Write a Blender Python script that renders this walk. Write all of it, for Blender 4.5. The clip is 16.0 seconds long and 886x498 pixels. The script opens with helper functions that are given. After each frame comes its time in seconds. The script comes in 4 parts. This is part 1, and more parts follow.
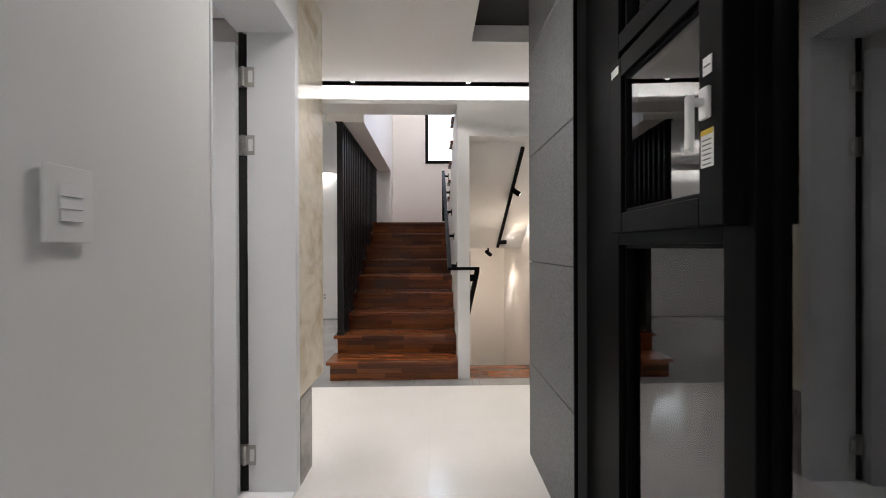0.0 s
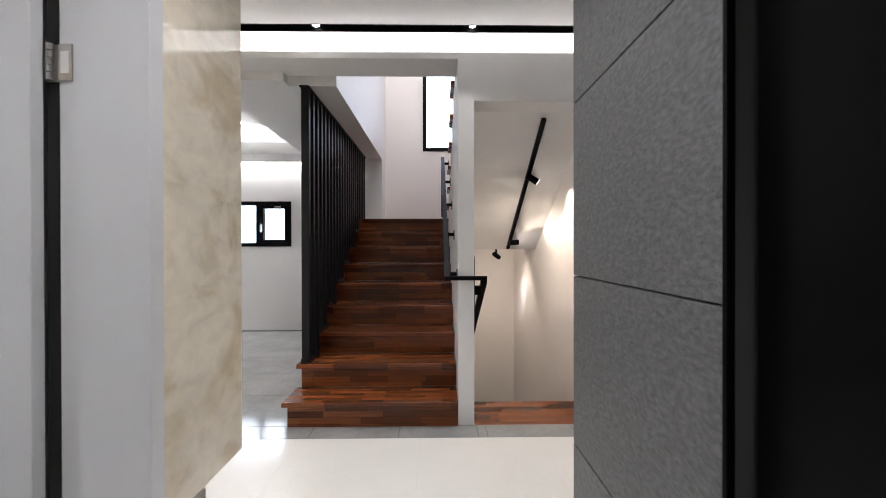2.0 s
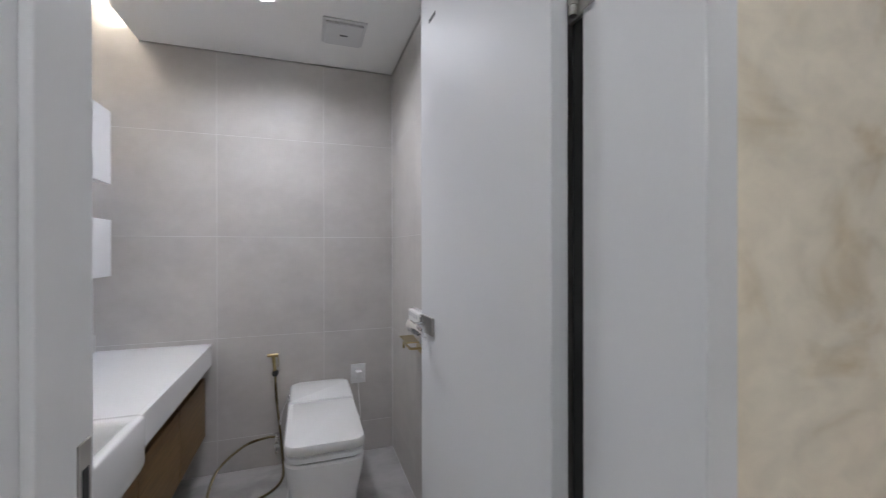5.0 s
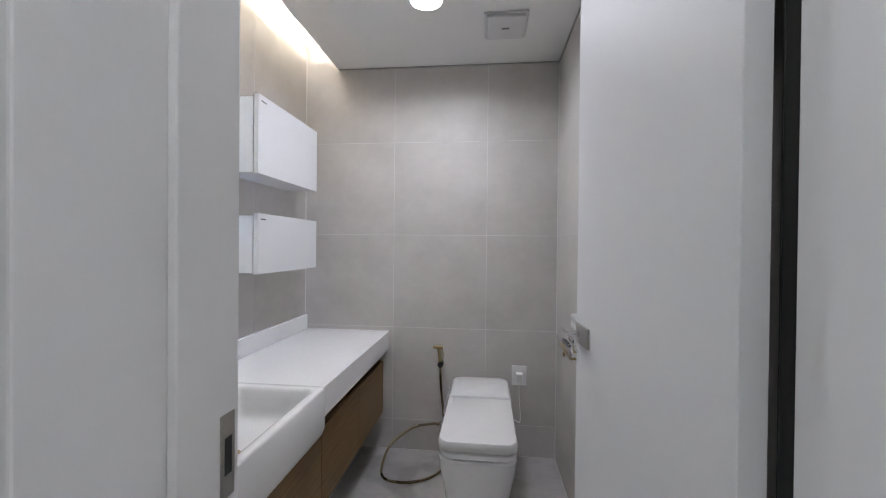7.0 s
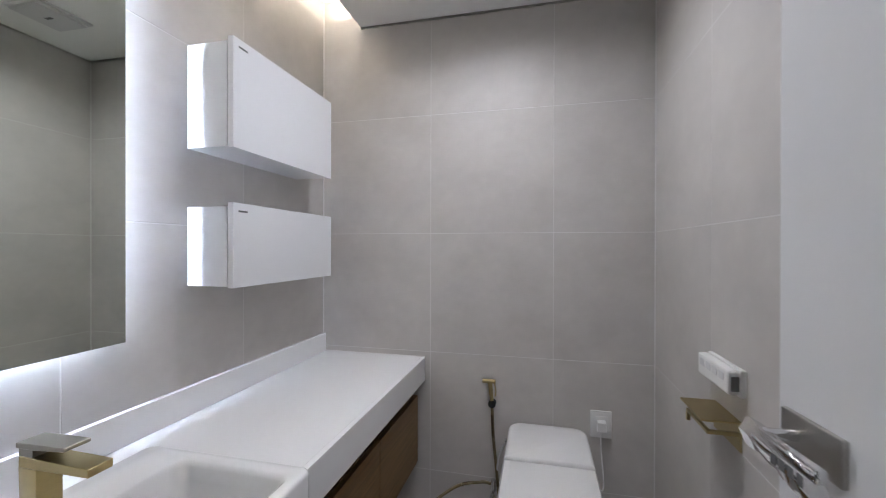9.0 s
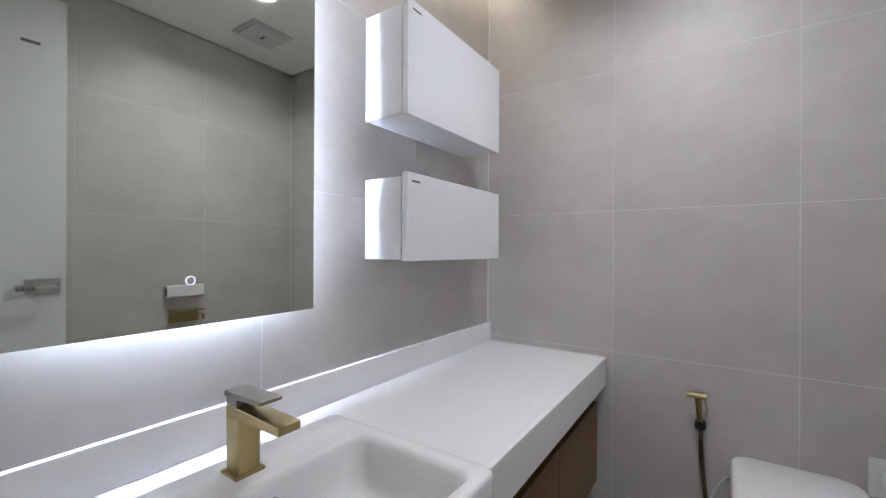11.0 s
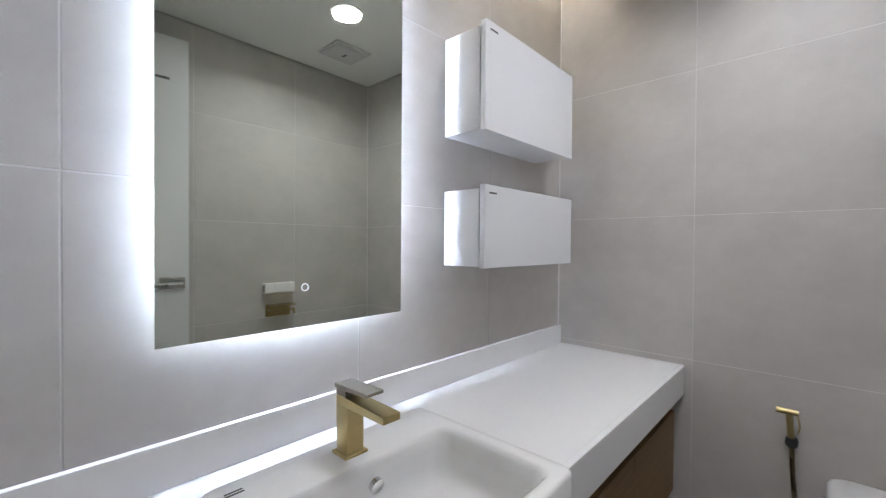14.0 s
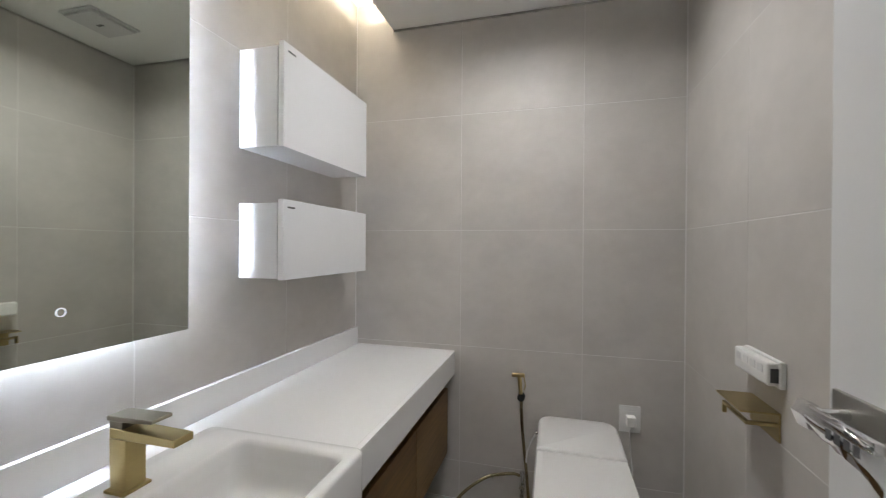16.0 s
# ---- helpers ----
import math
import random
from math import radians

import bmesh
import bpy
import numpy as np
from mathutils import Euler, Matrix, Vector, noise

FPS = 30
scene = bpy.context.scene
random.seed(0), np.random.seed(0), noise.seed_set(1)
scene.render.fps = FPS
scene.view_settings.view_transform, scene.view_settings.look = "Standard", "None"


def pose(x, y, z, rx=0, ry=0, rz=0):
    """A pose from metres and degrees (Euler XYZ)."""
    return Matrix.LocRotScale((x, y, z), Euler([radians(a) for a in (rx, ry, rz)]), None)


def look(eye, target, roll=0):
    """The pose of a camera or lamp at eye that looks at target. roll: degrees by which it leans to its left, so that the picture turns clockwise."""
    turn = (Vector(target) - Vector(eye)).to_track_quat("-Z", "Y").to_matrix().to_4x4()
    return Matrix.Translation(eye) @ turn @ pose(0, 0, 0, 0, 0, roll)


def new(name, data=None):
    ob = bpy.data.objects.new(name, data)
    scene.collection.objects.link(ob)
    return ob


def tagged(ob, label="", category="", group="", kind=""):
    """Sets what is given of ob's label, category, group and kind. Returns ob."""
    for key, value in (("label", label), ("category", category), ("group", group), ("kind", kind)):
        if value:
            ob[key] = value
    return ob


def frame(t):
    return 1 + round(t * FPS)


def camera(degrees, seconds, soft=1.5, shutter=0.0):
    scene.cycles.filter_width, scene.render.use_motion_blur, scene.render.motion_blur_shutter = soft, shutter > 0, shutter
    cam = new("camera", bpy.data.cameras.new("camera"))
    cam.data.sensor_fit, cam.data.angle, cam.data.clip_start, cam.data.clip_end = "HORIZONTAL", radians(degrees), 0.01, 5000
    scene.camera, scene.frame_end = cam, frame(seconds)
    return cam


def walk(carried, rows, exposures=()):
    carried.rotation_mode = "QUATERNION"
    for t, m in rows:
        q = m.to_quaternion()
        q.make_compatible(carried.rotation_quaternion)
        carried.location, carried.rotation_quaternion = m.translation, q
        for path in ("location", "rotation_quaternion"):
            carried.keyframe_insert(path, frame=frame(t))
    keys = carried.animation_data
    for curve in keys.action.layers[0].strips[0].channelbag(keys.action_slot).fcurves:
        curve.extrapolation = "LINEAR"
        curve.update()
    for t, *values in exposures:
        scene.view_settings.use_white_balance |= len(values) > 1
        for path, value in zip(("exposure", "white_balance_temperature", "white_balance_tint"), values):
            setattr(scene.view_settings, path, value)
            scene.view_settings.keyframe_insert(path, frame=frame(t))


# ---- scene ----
cam = camera(95.4, 16.0, 1.0, 0.3)
PATH = [
    (0, (0.298, 1.762, 1.242), (0.348, 3.762, 1.236), -0.2),
    (0.5, (0.345, 2.003, 1.266), (0.383, 4.003, 1.26), -0.2),
    (1, (0.397, 2.213, 1.247), (0.43, 4.213, 1.24), -0.1),
    (1.5, (0.395, 2.505, 1.273), (0.423, 4.505, 1.264), -0.1),
    (2, (0.384, 2.718, 1.262), (0.413, 4.717, 1.254), -0.1),
    (2.5, (0.376, 2.92, 1.279), (0.266, 4.917, 1.264), -0.3),
    (3, (0.293, 3.117, 1.255), (-0.209, 5.053, 1.246), -0.5),
    (3.5, (0.196, 3.281, 1.29), (-0.749, 5.043, 1.269), -0.5),
    (4, (0.119, 3.373, 1.28), (-1.177, 4.896, 1.264), -0.6),
    (4.5, (0.08, 3.381, 1.284), (-1.611, 4.45, 1.256), -0.3),
    (5, (-0.023, 3.35, 1.282), (-1.917, 3.991, 1.278), -0.1),
    (5.2, (-0.047, 3.354, 1.282), (-1.986, 3.846, 1.277), -0.1),
    (7.5, (-0.157, 3.466, 1.286), (-2.14, 3.204, 1.273), 0.5),
    (8, (-0.367, 3.449, 1.292), (-2.346, 3.162, 1.284), 0.2),
    (10.5, (-0.849, 3.259, 1.21), (-2.609, 2.309, 1.207), 0.4),
    (11, (-0.858, 3.218, 1.185), (-2.512, 2.093, 1.186), 0.3),
    (11.5, (-0.856, 3.214, 1.183), (-2.375, 1.913, 1.174), 0.2),
    (12, (-0.863, 3.198, 1.183), (-2.266, 1.773, 1.175), 0.0),
    (12.5, (-0.854, 3.187, 1.191), (-2.192, 1.701, 1.177), 0.2),
    (13, (-0.837, 3.205, 1.204), (-2.161, 1.706, 1.184), 0.2),
    (13.5, (-0.8, 3.231, 1.227), (-2.135, 1.743, 1.201), 0.4),
    (14, (-0.763, 3.23, 1.226), (-2.226, 1.866, 1.202), 0.4),
    (14.5, (-0.774, 3.255, 1.251), (-2.375, 2.056, 1.228), 0.5),
    (15, (-0.742, 3.302, 1.239), (-2.466, 2.288, 1.224), 0.4),
    (15.5, (-0.652, 3.317, 1.252), (-2.498, 2.546, 1.24), 0.5),
    (16, (-0.643, 3.317, 1.262), (-2.572, 2.788, 1.255), 0.4),
]
walk(cam, [(t, look(eye, target, roll)) for t, eye, target, roll in PATH],
     [(0, 0.45, 6400, 12), (0.8, 0.45, 6200, 13), (3.0, 0.36, 6200, 13), (3.5, 0.32, 6200, 13), (3.9, 0.18, 6150, 12), (4.5, 0.17, 6050, 11), (5.2, 0.21, 6000, 11),
      (7.5, 0.21, 6050, 11), (8.2, 0.13, 6050, 11), (10.3, 0.08, 6100, 11), (12.5, 0.12, 6050, 10), (14.0, 0.10, 6150, 9), (14.8, 0.06, 6400, 9), (16.0, 0.06, 6600, 7)])

# ---- world and light ----
world = bpy.data.worlds.new("world")
scene.world = world
world.use_nodes = True
wn = world.node_tree.nodes
sky = wn.new("ShaderNodeTexSky")
sky.sky_type, sky.sun_disc = "NISHITA", False
sky.sun_elevation, sky.sun_rotation = radians(38), radians(20)
world.node_tree.links.new(sky.outputs[0], wn["Background"].inputs[0])
wn["Background"].inputs[1].default_value = 0.12

sun = new("sun", bpy.data.lights.new("sun", "SUN"))
sun.data.energy, sun.data.angle, sun.data.color = 2.0, radians(0.6), (1.0, 0.95, 0.88)
sun.matrix_world = look((0, 14, 14), (3, 5, 0))

WARM, NEUTRAL, COOL = (1.0, 0.86, 0.68), (1.0, 0.97, 0.93), (0.86, 0.92, 1.0)


def area(x, y, z, target, w, h, watts, color=NEUTRAL, spread=180):
    d = bpy.data.lights.new("lamp", "AREA")
    d.shape, d.size, d.size_y, d.energy, d.color, d.spread = "RECTANGLE", w, h, watts, color, radians(spread)
    o = new("lamp", d)
    o.matrix_world = look((x, y, z), target)
    return o


def spot(x, y, z, target, watts, angle=60, color=NEUTRAL, blend=0.7, size=0.03):
    d = bpy.data.lights.new("lamp", "SPOT")
    d.energy, d.spot_size, d.spot_blend, d.shadow_soft_size, d.color = watts, radians(angle), blend, size, color
    o = new("lamp", d)
    o.matrix_world = look((x, y, z), target)
    return o


# hall cove, and downlights added out of view to brighten the hall
HALL_SPOT = 22
area(0.3, 5.66, 2.645, (0.3, 5.66, 3.2), 6.0, 0.05, 38)
area(-4.2, 5.66, 2.645, (-4.2, 5.66, 3.2), 2.6, 0.05, 14)
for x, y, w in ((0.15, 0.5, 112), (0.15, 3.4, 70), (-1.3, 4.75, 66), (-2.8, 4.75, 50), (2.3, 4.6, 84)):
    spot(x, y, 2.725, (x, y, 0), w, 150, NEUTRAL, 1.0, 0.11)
# living room downlights and coves
for x, y, z in ((-2.10, 7.90, 2.84), (-2.10, 6.70, 2.84), (-3.60, 7.90, 2.84), (-3.60, 6.70, 2.84)):
    spot(x, y, z, (x, y, 0), 55, 78, NEUTRAL, 0.5, 0.04)
area(-3.2, 8.30, 2.65, (-3.2, 8.2, 3.2), 3.4, 0.05, 30)
# added lamp without a ledge, brightens the raised ceiling beside the stairs
area(-1.50, 7.1, 2.62, (-1.62, 7.1, 3.2), 0.05, 2.1, 13)
area(-3.2, 8.785, 2.58, (-3.2, 8.80, 0), 3.6, 0.04, 20)
# stairwell daylight, and an overhead lamp added out of view
area(0.45, 8.80, 3.4, (0.45, 6.5, 2.6), 0.5, 1.2, 6, (0.62, 0.72, 1.0))
area(0.0, 7.2, 5.3, (0.0, 7.2, 0), 0.9, 2.2, 42, NEUTRAL)
area(-2.37, 8.80, 1.62, (-2.37, 6.5, 1.0), 0.9, 0.5, 5, COOL)
# bathroom: cove over the vanity and the downlight
area(-1.69, 2.38, 2.49, (-1.69, 2.30, 2.9), 1.95, 0.05, 7, WARM)
disc = area(-1.99, 3.16, 2.425, (-1.99, 3.16, 0), 0.14, 0.14, 8.6, (0.97, 0.96, 1.0), 156)
disc.data.shape = "DISK"
# vestibule behind the glass: added lamp, no known source, to show the bricks
spot(1.75, 2.2, 2.6, (1.6, 2.5, 0), 12, 130, NEUTRAL, 1.0, 0.05)

# ---- materials ----


def mat(name, color, rough=0.5, metal=0.0, vary=0.06, scale=3.0, grain=60.0, bump=0.02, stretch=(1, 1, 1), rough_vary=0.05, coat=0.0, dark=None, spec=0.5, piece=0.0):
    m = bpy.data.materials.new(name)
    m.use_nodes = True
    n, l = m.node_tree.nodes, m.node_tree.links
    b = n["Principled BSDF"]
    b.inputs["Metallic"].default_value = metal
    b.inputs["Coat Weight"].default_value = coat
    b.inputs["Specular IOR Level"].default_value = spec
    geo = n.new("ShaderNodeNewGeometry")
    mp = n.new("ShaderNodeMapping")
    mp.inputs["Scale"].default_value = stretch
    l.new(geo.outputs["Position"], mp.inputs["Vector"])
    big = n.new("ShaderNodeTexNoise")
    big.inputs["Scale"].default_value, big.inputs["Detail"].default_value = scale, 4
    fine = n.new("ShaderNodeTexNoise")
    fine.inputs["Scale"].default_value, fine.inputs["Detail"].default_value = grain, 3
    l.new(mp.outputs[0], big.inputs["Vector"])
    l.new(mp.outputs[0], fine.inputs["Vector"])
    ramp = n.new("ShaderNodeMix")
    ramp.data_type = "RGBA"
    c = Vector(color)
    lo = Vector(dark) if dark else c * (1 - vary)
    hi = Vector([min(1, v * (1 + vary)) for v in c])
    ramp.inputs["A"].default_value, ramp.inputs["B"].default_value = (*lo, 1), (*hi, 1)
    add = n.new("ShaderNodeMath")
    add.operation = "MULTIPLY_ADD"
    l.new(fine.outputs["Fac"], add.inputs[0])
    add.inputs[1].default_value = 0.35
    l.new(big.outputs["Fac"], add.inputs[2])
    sub = n.new("ShaderNodeMapRange")
    sub.inputs["From Min"].default_value, sub.inputs["From Max"].default_value = 0.4, 0.95
    l.new(add.outputs[0], sub.inputs["Value"])
    l.new(sub.outputs[0], ramp.inputs["Factor"])
    if piece:
        info, lim, mul = n.new("ShaderNodeObjectInfo"), n.new("ShaderNodeMapRange"), n.new("ShaderNodeMix")
        lim.inputs["To Min"].default_value, lim.inputs["To Max"].default_value = 1 - piece, 1 + piece
        mul.data_type, mul.blend_type = "RGBA", "MULTIPLY"
        mul.inputs["Factor"].default_value = 1.0
        l.new(info.outputs["Random"], lim.inputs["Value"])
        l.new(ramp.outputs["Result"], mul.inputs["A"])
        l.new(lim.outputs[0], mul.inputs["B"])
        l.new(mul.outputs["Result"], b.inputs["Base Color"])
    else:
        l.new(ramp.outputs["Result"], b.inputs["Base Color"])
    rr = n.new("ShaderNodeMapRange")
    rr.inputs["To Min"].default_value, rr.inputs["To Max"].default_value = max(0.02, rough - rough_vary), min(1, rough + rough_vary)
    l.new(big.outputs["Fac"], rr.inputs["Value"])
    l.new(rr.outputs[0], b.inputs["Roughness"])
    if bump:
        bp = n.new("ShaderNodeBump")
        bp.inputs["Strength"].default_value, bp.inputs["Distance"].default_value = bump, 0.01
        l.new(fine.outputs["Fac"], bp.inputs["Height"])
        l.new(bp.outputs[0], b.inputs["Normal"])
    return m


def emitter(name, color, strength):
    m = bpy.data.materials.new(name)
    m.use_nodes = True
    b = m.node_tree.nodes["Principled BSDF"]
    b.inputs["Base Color"].default_value = (*color, 1)
    b.inputs["Emission Color"].default_value = (*color, 1)
    b.inputs["Emission Strength"].default_value = strength
    return m


def glass(name, tint=(0.9, 0.95, 0.95), ior=1.6):
    m = bpy.data.materials.new(name)
    m.use_nodes = True
    n, l = m.node_tree.nodes, m.node_tree.links
    n.remove(n["Principled BSDF"])
    out = n["Material Output"]
    mix, tr, gl, fr = n.new("ShaderNodeMixShader"), n.new("ShaderNodeBsdfTransparent"), n.new("ShaderNodeBsdfGlossy"), n.new("ShaderNodeFresnel")
    tr.inputs["Color"].default_value = (*tint, 1)
    gl.inputs["Roughness"].default_value = 0.0
    fr.inputs["IOR"].default_value = ior
    l.new(fr.outputs[0], mix.inputs[0])
    l.new(tr.outputs[0], mix.inputs[1])
    l.new(gl.outputs[0], mix.inputs[2])
    l.new(mix.outputs[0], out.inputs["Surface"])
    return m


def wood(name, dark, light, row=0.045, width=0.42, rough=0.24, axis="X"):
    """Laminated strips that run along one axis, each strip of its own shade."""
    m = bpy.data.materials.new(name)
    m.use_nodes = True
    n, l = m.node_tree.nodes, m.node_tree.links
    b = n["Principled BSDF"]
    geo = n.new("ShaderNodeNewGeometry")
    sep, com = n.new("ShaderNodeSeparateXYZ"), n.new("ShaderNodeCombineXYZ")
    l.new(geo.outputs["Position"], sep.inputs[0])
    add = n.new("ShaderNodeMath")
    add.operation = "ADD"
    if axis == "X":
        l.new(sep.outputs["X"], com.inputs[0])
        l.new(sep.outputs["Y"], add.inputs[0])
        l.new(sep.outputs["Z"], add.inputs[1])
    else:
        l.new(sep.outputs["Z"], com.inputs[0])
        l.new(sep.outputs["X"], add.inputs[0])
        l.new(sep.outputs["Y"], add.inputs[1])
    l.new(add.outputs[0], com.inputs[1])
    br = n.new("ShaderNodeTexBrick")
    br.inputs["Scale"].default_value = 1.0
    br.inputs["Mortar Size"].default_value = 0.0006
    br.inputs["Bias"].default_value = 0.0
    br.inputs["Brick Width"].default_value, br.inputs["Row Height"].default_value = width, row
    br.inputs["Color1"].default_value, br.inputs["Color2"].default_value = (*dark, 1), (*light, 1)
    br.inputs["Mortar"].default_value = (*[v * 0.45 for v in dark], 1)
    br.offset, br.offset_frequency, br.squash, br.squash_frequency = 0.37, 2, 0.7, 3
    l.new(com.outputs[0], br.inputs["Vector"])
    st = n.new("ShaderNodeMapping")
    st.inputs["Scale"].default_value = (4, 90, 1)
    l.new(com.outputs[0], st.inputs["Vector"])
    no = n.new("ShaderNodeTexNoise")
    no.inputs["Scale"].default_value, no.inputs["Detail"].default_value = 1.0, 6
    l.new(st.outputs[0], no.inputs["Vector"])
    mx = n.new("ShaderNodeMix")
    mx.data_type, mx.blend_type = "RGBA", "MULTIPLY"
    mx.inputs["Factor"].default_value = 0.75
    gr = n.new("ShaderNodeMapRange")
    gr.inputs["From Min"].default_value, gr.inputs["From Max"].default_value = 0.3, 0.75
    gr.inputs["To Min"].default_value, gr.inputs["To Max"].default_value = 0.55, 1.25
    l.new(no.outputs["Fac"], gr.inputs["Value"])
    l.new(br.outputs["Color"], mx.inputs["A"])
    l.new(gr.outputs[0], mx.inputs["B"])
    l.new(mx.outputs["Result"], b.inputs["Base Color"])
    b.inputs["Roughness"].default_value = rough
    b.inputs["Specular IOR Level"].default_value = 0.35
    bp = n.new("ShaderNodeBump")
    bp.inputs["Strength"].default_value, bp.inputs["Distance"].default_value = 0.06, 0.003
    l.new(no.outputs["Fac"], bp.inputs["Height"])
    l.new(bp.outputs[0], b.inputs["Normal"])
    return m


def marble(name, base, vein, rough=0.12, scale=2.2):
    m = bpy.data.materials.new(name)
    m.use_nodes = True
    n, l = m.node_tree.nodes, m.node_tree.links
    b = n["Principled BSDF"]
    geo = n.new("ShaderNodeNewGeometry")
    mp = n.new("ShaderNodeMapping")
    mp.inputs["Rotation"].default_value = (0.5, 0.2, 0.0)
    mp.inputs["Scale"].default_value = (1, 0.8, 1.15)
    l.new(geo.outputs["Position"], mp.inputs["Vector"])
    warp = n.new("ShaderNodeTexNoise")
    warp.inputs["Scale"].default_value, warp.inputs["Detail"].default_value, warp.inputs["Distortion"].default_value = scale, 7, 1.3
    l.new(mp.outputs[0], warp.inputs["Vector"])
    fine = n.new("ShaderNodeTexNoise")
    fine.inputs["Scale"].default_value, fine.inputs["Detail"].default_value, fine.inputs["Distortion"].default_value = scale * 4.5, 8, 0.6
    l.new(mp.outputs[0], fine.inputs["Vector"])
    r1 = n.new("ShaderNodeValToRGB")
    e = r1.color_ramp.elements
    e[0].position, e[0].color = 0.36, (*vein, 1)
    e[1].position, e[1].color = 0.50, (*base, 1)
    x = e.new(0.72)
    x.color = (*[min(1, v * 1.12) for v in base], 1)
    l.new(warp.outputs["Fac"], r1.inputs[0])
    mx = n.new("ShaderNodeMix")
    mx.data_type, mx.blend_type = "RGBA", "MULTIPLY"
    mx.inputs["Factor"].default_value = 0.5
    gr = n.new("ShaderNodeMapRange")
    gr.inputs["From Min"].default_value, gr.inputs["From Max"].default_value = 0.3, 0.6
    gr.inputs["To Min"].default_value, gr.inputs["To Max"].default_value = 0.80, 1.06
    l.new(fine.outputs["Fac"], gr.inputs["Value"])
    l.new(r1.outputs[0], mx.inputs["A"])
    l.new(gr.outputs[0], mx.inputs["B"])
    l.new(mx.outputs["Result"], b.inputs["Base Color"])
    b.inputs["Roughness"].default_value = rough
    return m


M_PAINT = mat("white_paint", (0.74, 0.735, 0.73), 0.5, vary=0.025, scale=1.2, grain=180, bump=0.015)
M_WALLPAPER = mat("white_wallpaper", (0.76, 0.75, 0.745), 0.62, vary=0.025, scale=0.8, grain=240, bump=0.03)
M_PINK = mat("stair_wallpaper", (0.76, 0.715, 0.69), 0.65, vary=0.025, scale=0.8, grain=240, bump=0.03)
M_CEIL = mat("ceiling_paint", (0.80, 0.795, 0.78), 0.75, vary=0.015, scale=0.6, grain=200, bump=0.01)
M_DOOR = mat("door_film", (0.74, 0.745, 0.755), 0.5, vary=0.015, scale=1.5, grain=140, bump=0.01, spec=0.3)
M_WHITE_TILE = mat("white_porcelain_tile", (0.69, 0.67, 0.632), 0.14, vary=0.04, scale=2.0, grain=30, bump=0.0, rough_vary=0.03)
M_GREY_TILE = mat("grey_stone_tile", (0.25, 0.247, 0.243), 0.10, vary=0.22, scale=3.0, grain=22, bump=0.004, rough_vary=0.06)
M_BATH_TILE = mat("bath_wall_tile", (0.525, 0.50, 0.472), 0.44, vary=0.085, scale=4.2, grain=17, bump=0.004, stretch=(1, 1, 1.25), rough_vary=0.07, spec=0.36, piece=0.018)
M_BATH_FLOOR = marble("bath_floor_tile", (0.42, 0.405, 0.39), (0.30, 0.285, 0.27), 0.28, 2.6)
M_SEALANT = mat("pale_sealant", (0.70, 0.69, 0.68), 0.45, vary=0.04, grain=200, bump=0.01)
M_GROUT = mat("pale_grout", (0.64, 0.625, 0.605), 0.8, vary=0.04, grain=300, bump=0.02)
M_GROUT_DARK = mat("dark_grout", (0.08, 0.08, 0.08), 0.85, vary=0.05, grain=300, bump=0.02)
M_STONE = mat("dark_grey_textured_stone", (0.145, 0.148, 0.152), 0.5, vary=0.5, scale=75, grain=260, bump=0.4, stretch=(1, 0.7, 1.3), rough_vary=0.1)
M_MARBLE = marble("beige_marble", (0.86, 0.785, 0.645), (0.70, 0.59, 0.41), 0.06, 3.2)
M_MARBLE_GREY = marble("grey_base_stone", (0.30, 0.275, 0.25), (0.22, 0.2, 0.18), rough=0.25, scale=4)
M_BLACK = mat("black_powder_coat", (0.0034, 0.0034, 0.0038), 0.42, vary=0.2, scale=6, grain=200, bump=0.02, spec=0.055)
M_BLACK_CEIL = mat("black_ceiling_paint", (0.015, 0.015, 0.017), 0.6, vary=0.2, bump=0.01)
M_BAR = mat("black_steel_bar", (0.010, 0.0105, 0.011), 0.5, vary=0.2, scale=6, grain=160, bump=0.02, spec=0.2)
M_WOOD = wood("red_brown_stair_wood", (0.068, 0.017, 0.0055), (0.235, 0.070, 0.020))
M_VANITY = wood("walnut_veneer", (0.15, 0.086, 0.031), (0.205, 0.119, 0.043), row=0.6, width=3.0, rough=0.45)
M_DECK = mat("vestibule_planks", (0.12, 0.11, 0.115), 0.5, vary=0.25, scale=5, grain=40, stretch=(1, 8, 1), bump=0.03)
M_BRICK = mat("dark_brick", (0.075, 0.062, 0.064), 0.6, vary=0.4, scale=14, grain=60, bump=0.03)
M_VEST = mat("plain_dark_wall", (0.045, 0.044, 0.046), 0.8, vary=0.15, scale=3, grain=80, bump=0.01)
M_LID = mat("toilet_lid_plastic", (0.68, 0.675, 0.67), 0.2, vary=0.01, bump=0.0, rough_vary=0.02)
M_VENT = mat("grey_white_plastic", (0.60, 0.60, 0.60), 0.4, vary=0.01, bump=0.0)
M_CERAMIC = mat("white_ceramic", (0.82, 0.82, 0.82), 0.07, vary=0.01, bump=0.0, rough_vary=0.02)
M_SOLID = mat("white_solid_surface", (0.83, 0.83, 0.835), 0.22, vary=0.01, grain=200, bump=0.004)
M_CABINET = mat("white_lacquer", (0.80, 0.805, 0.82), 0.2, vary=0.01, bump=0.0, rough_vary=0.02)
M_BRASS = mat("brushed_brass", (0.41, 0.325, 0.155), 0.3, 1.0, vary=0.06, scale=8, grain=120, stretch=(1, 1, 8), bump=0.008)
M_HOSE = mat("dark_brass_hose", (0.21, 0.17, 0.10), 0.28, 1.0, vary=0.08, scale=8, bump=0.0)
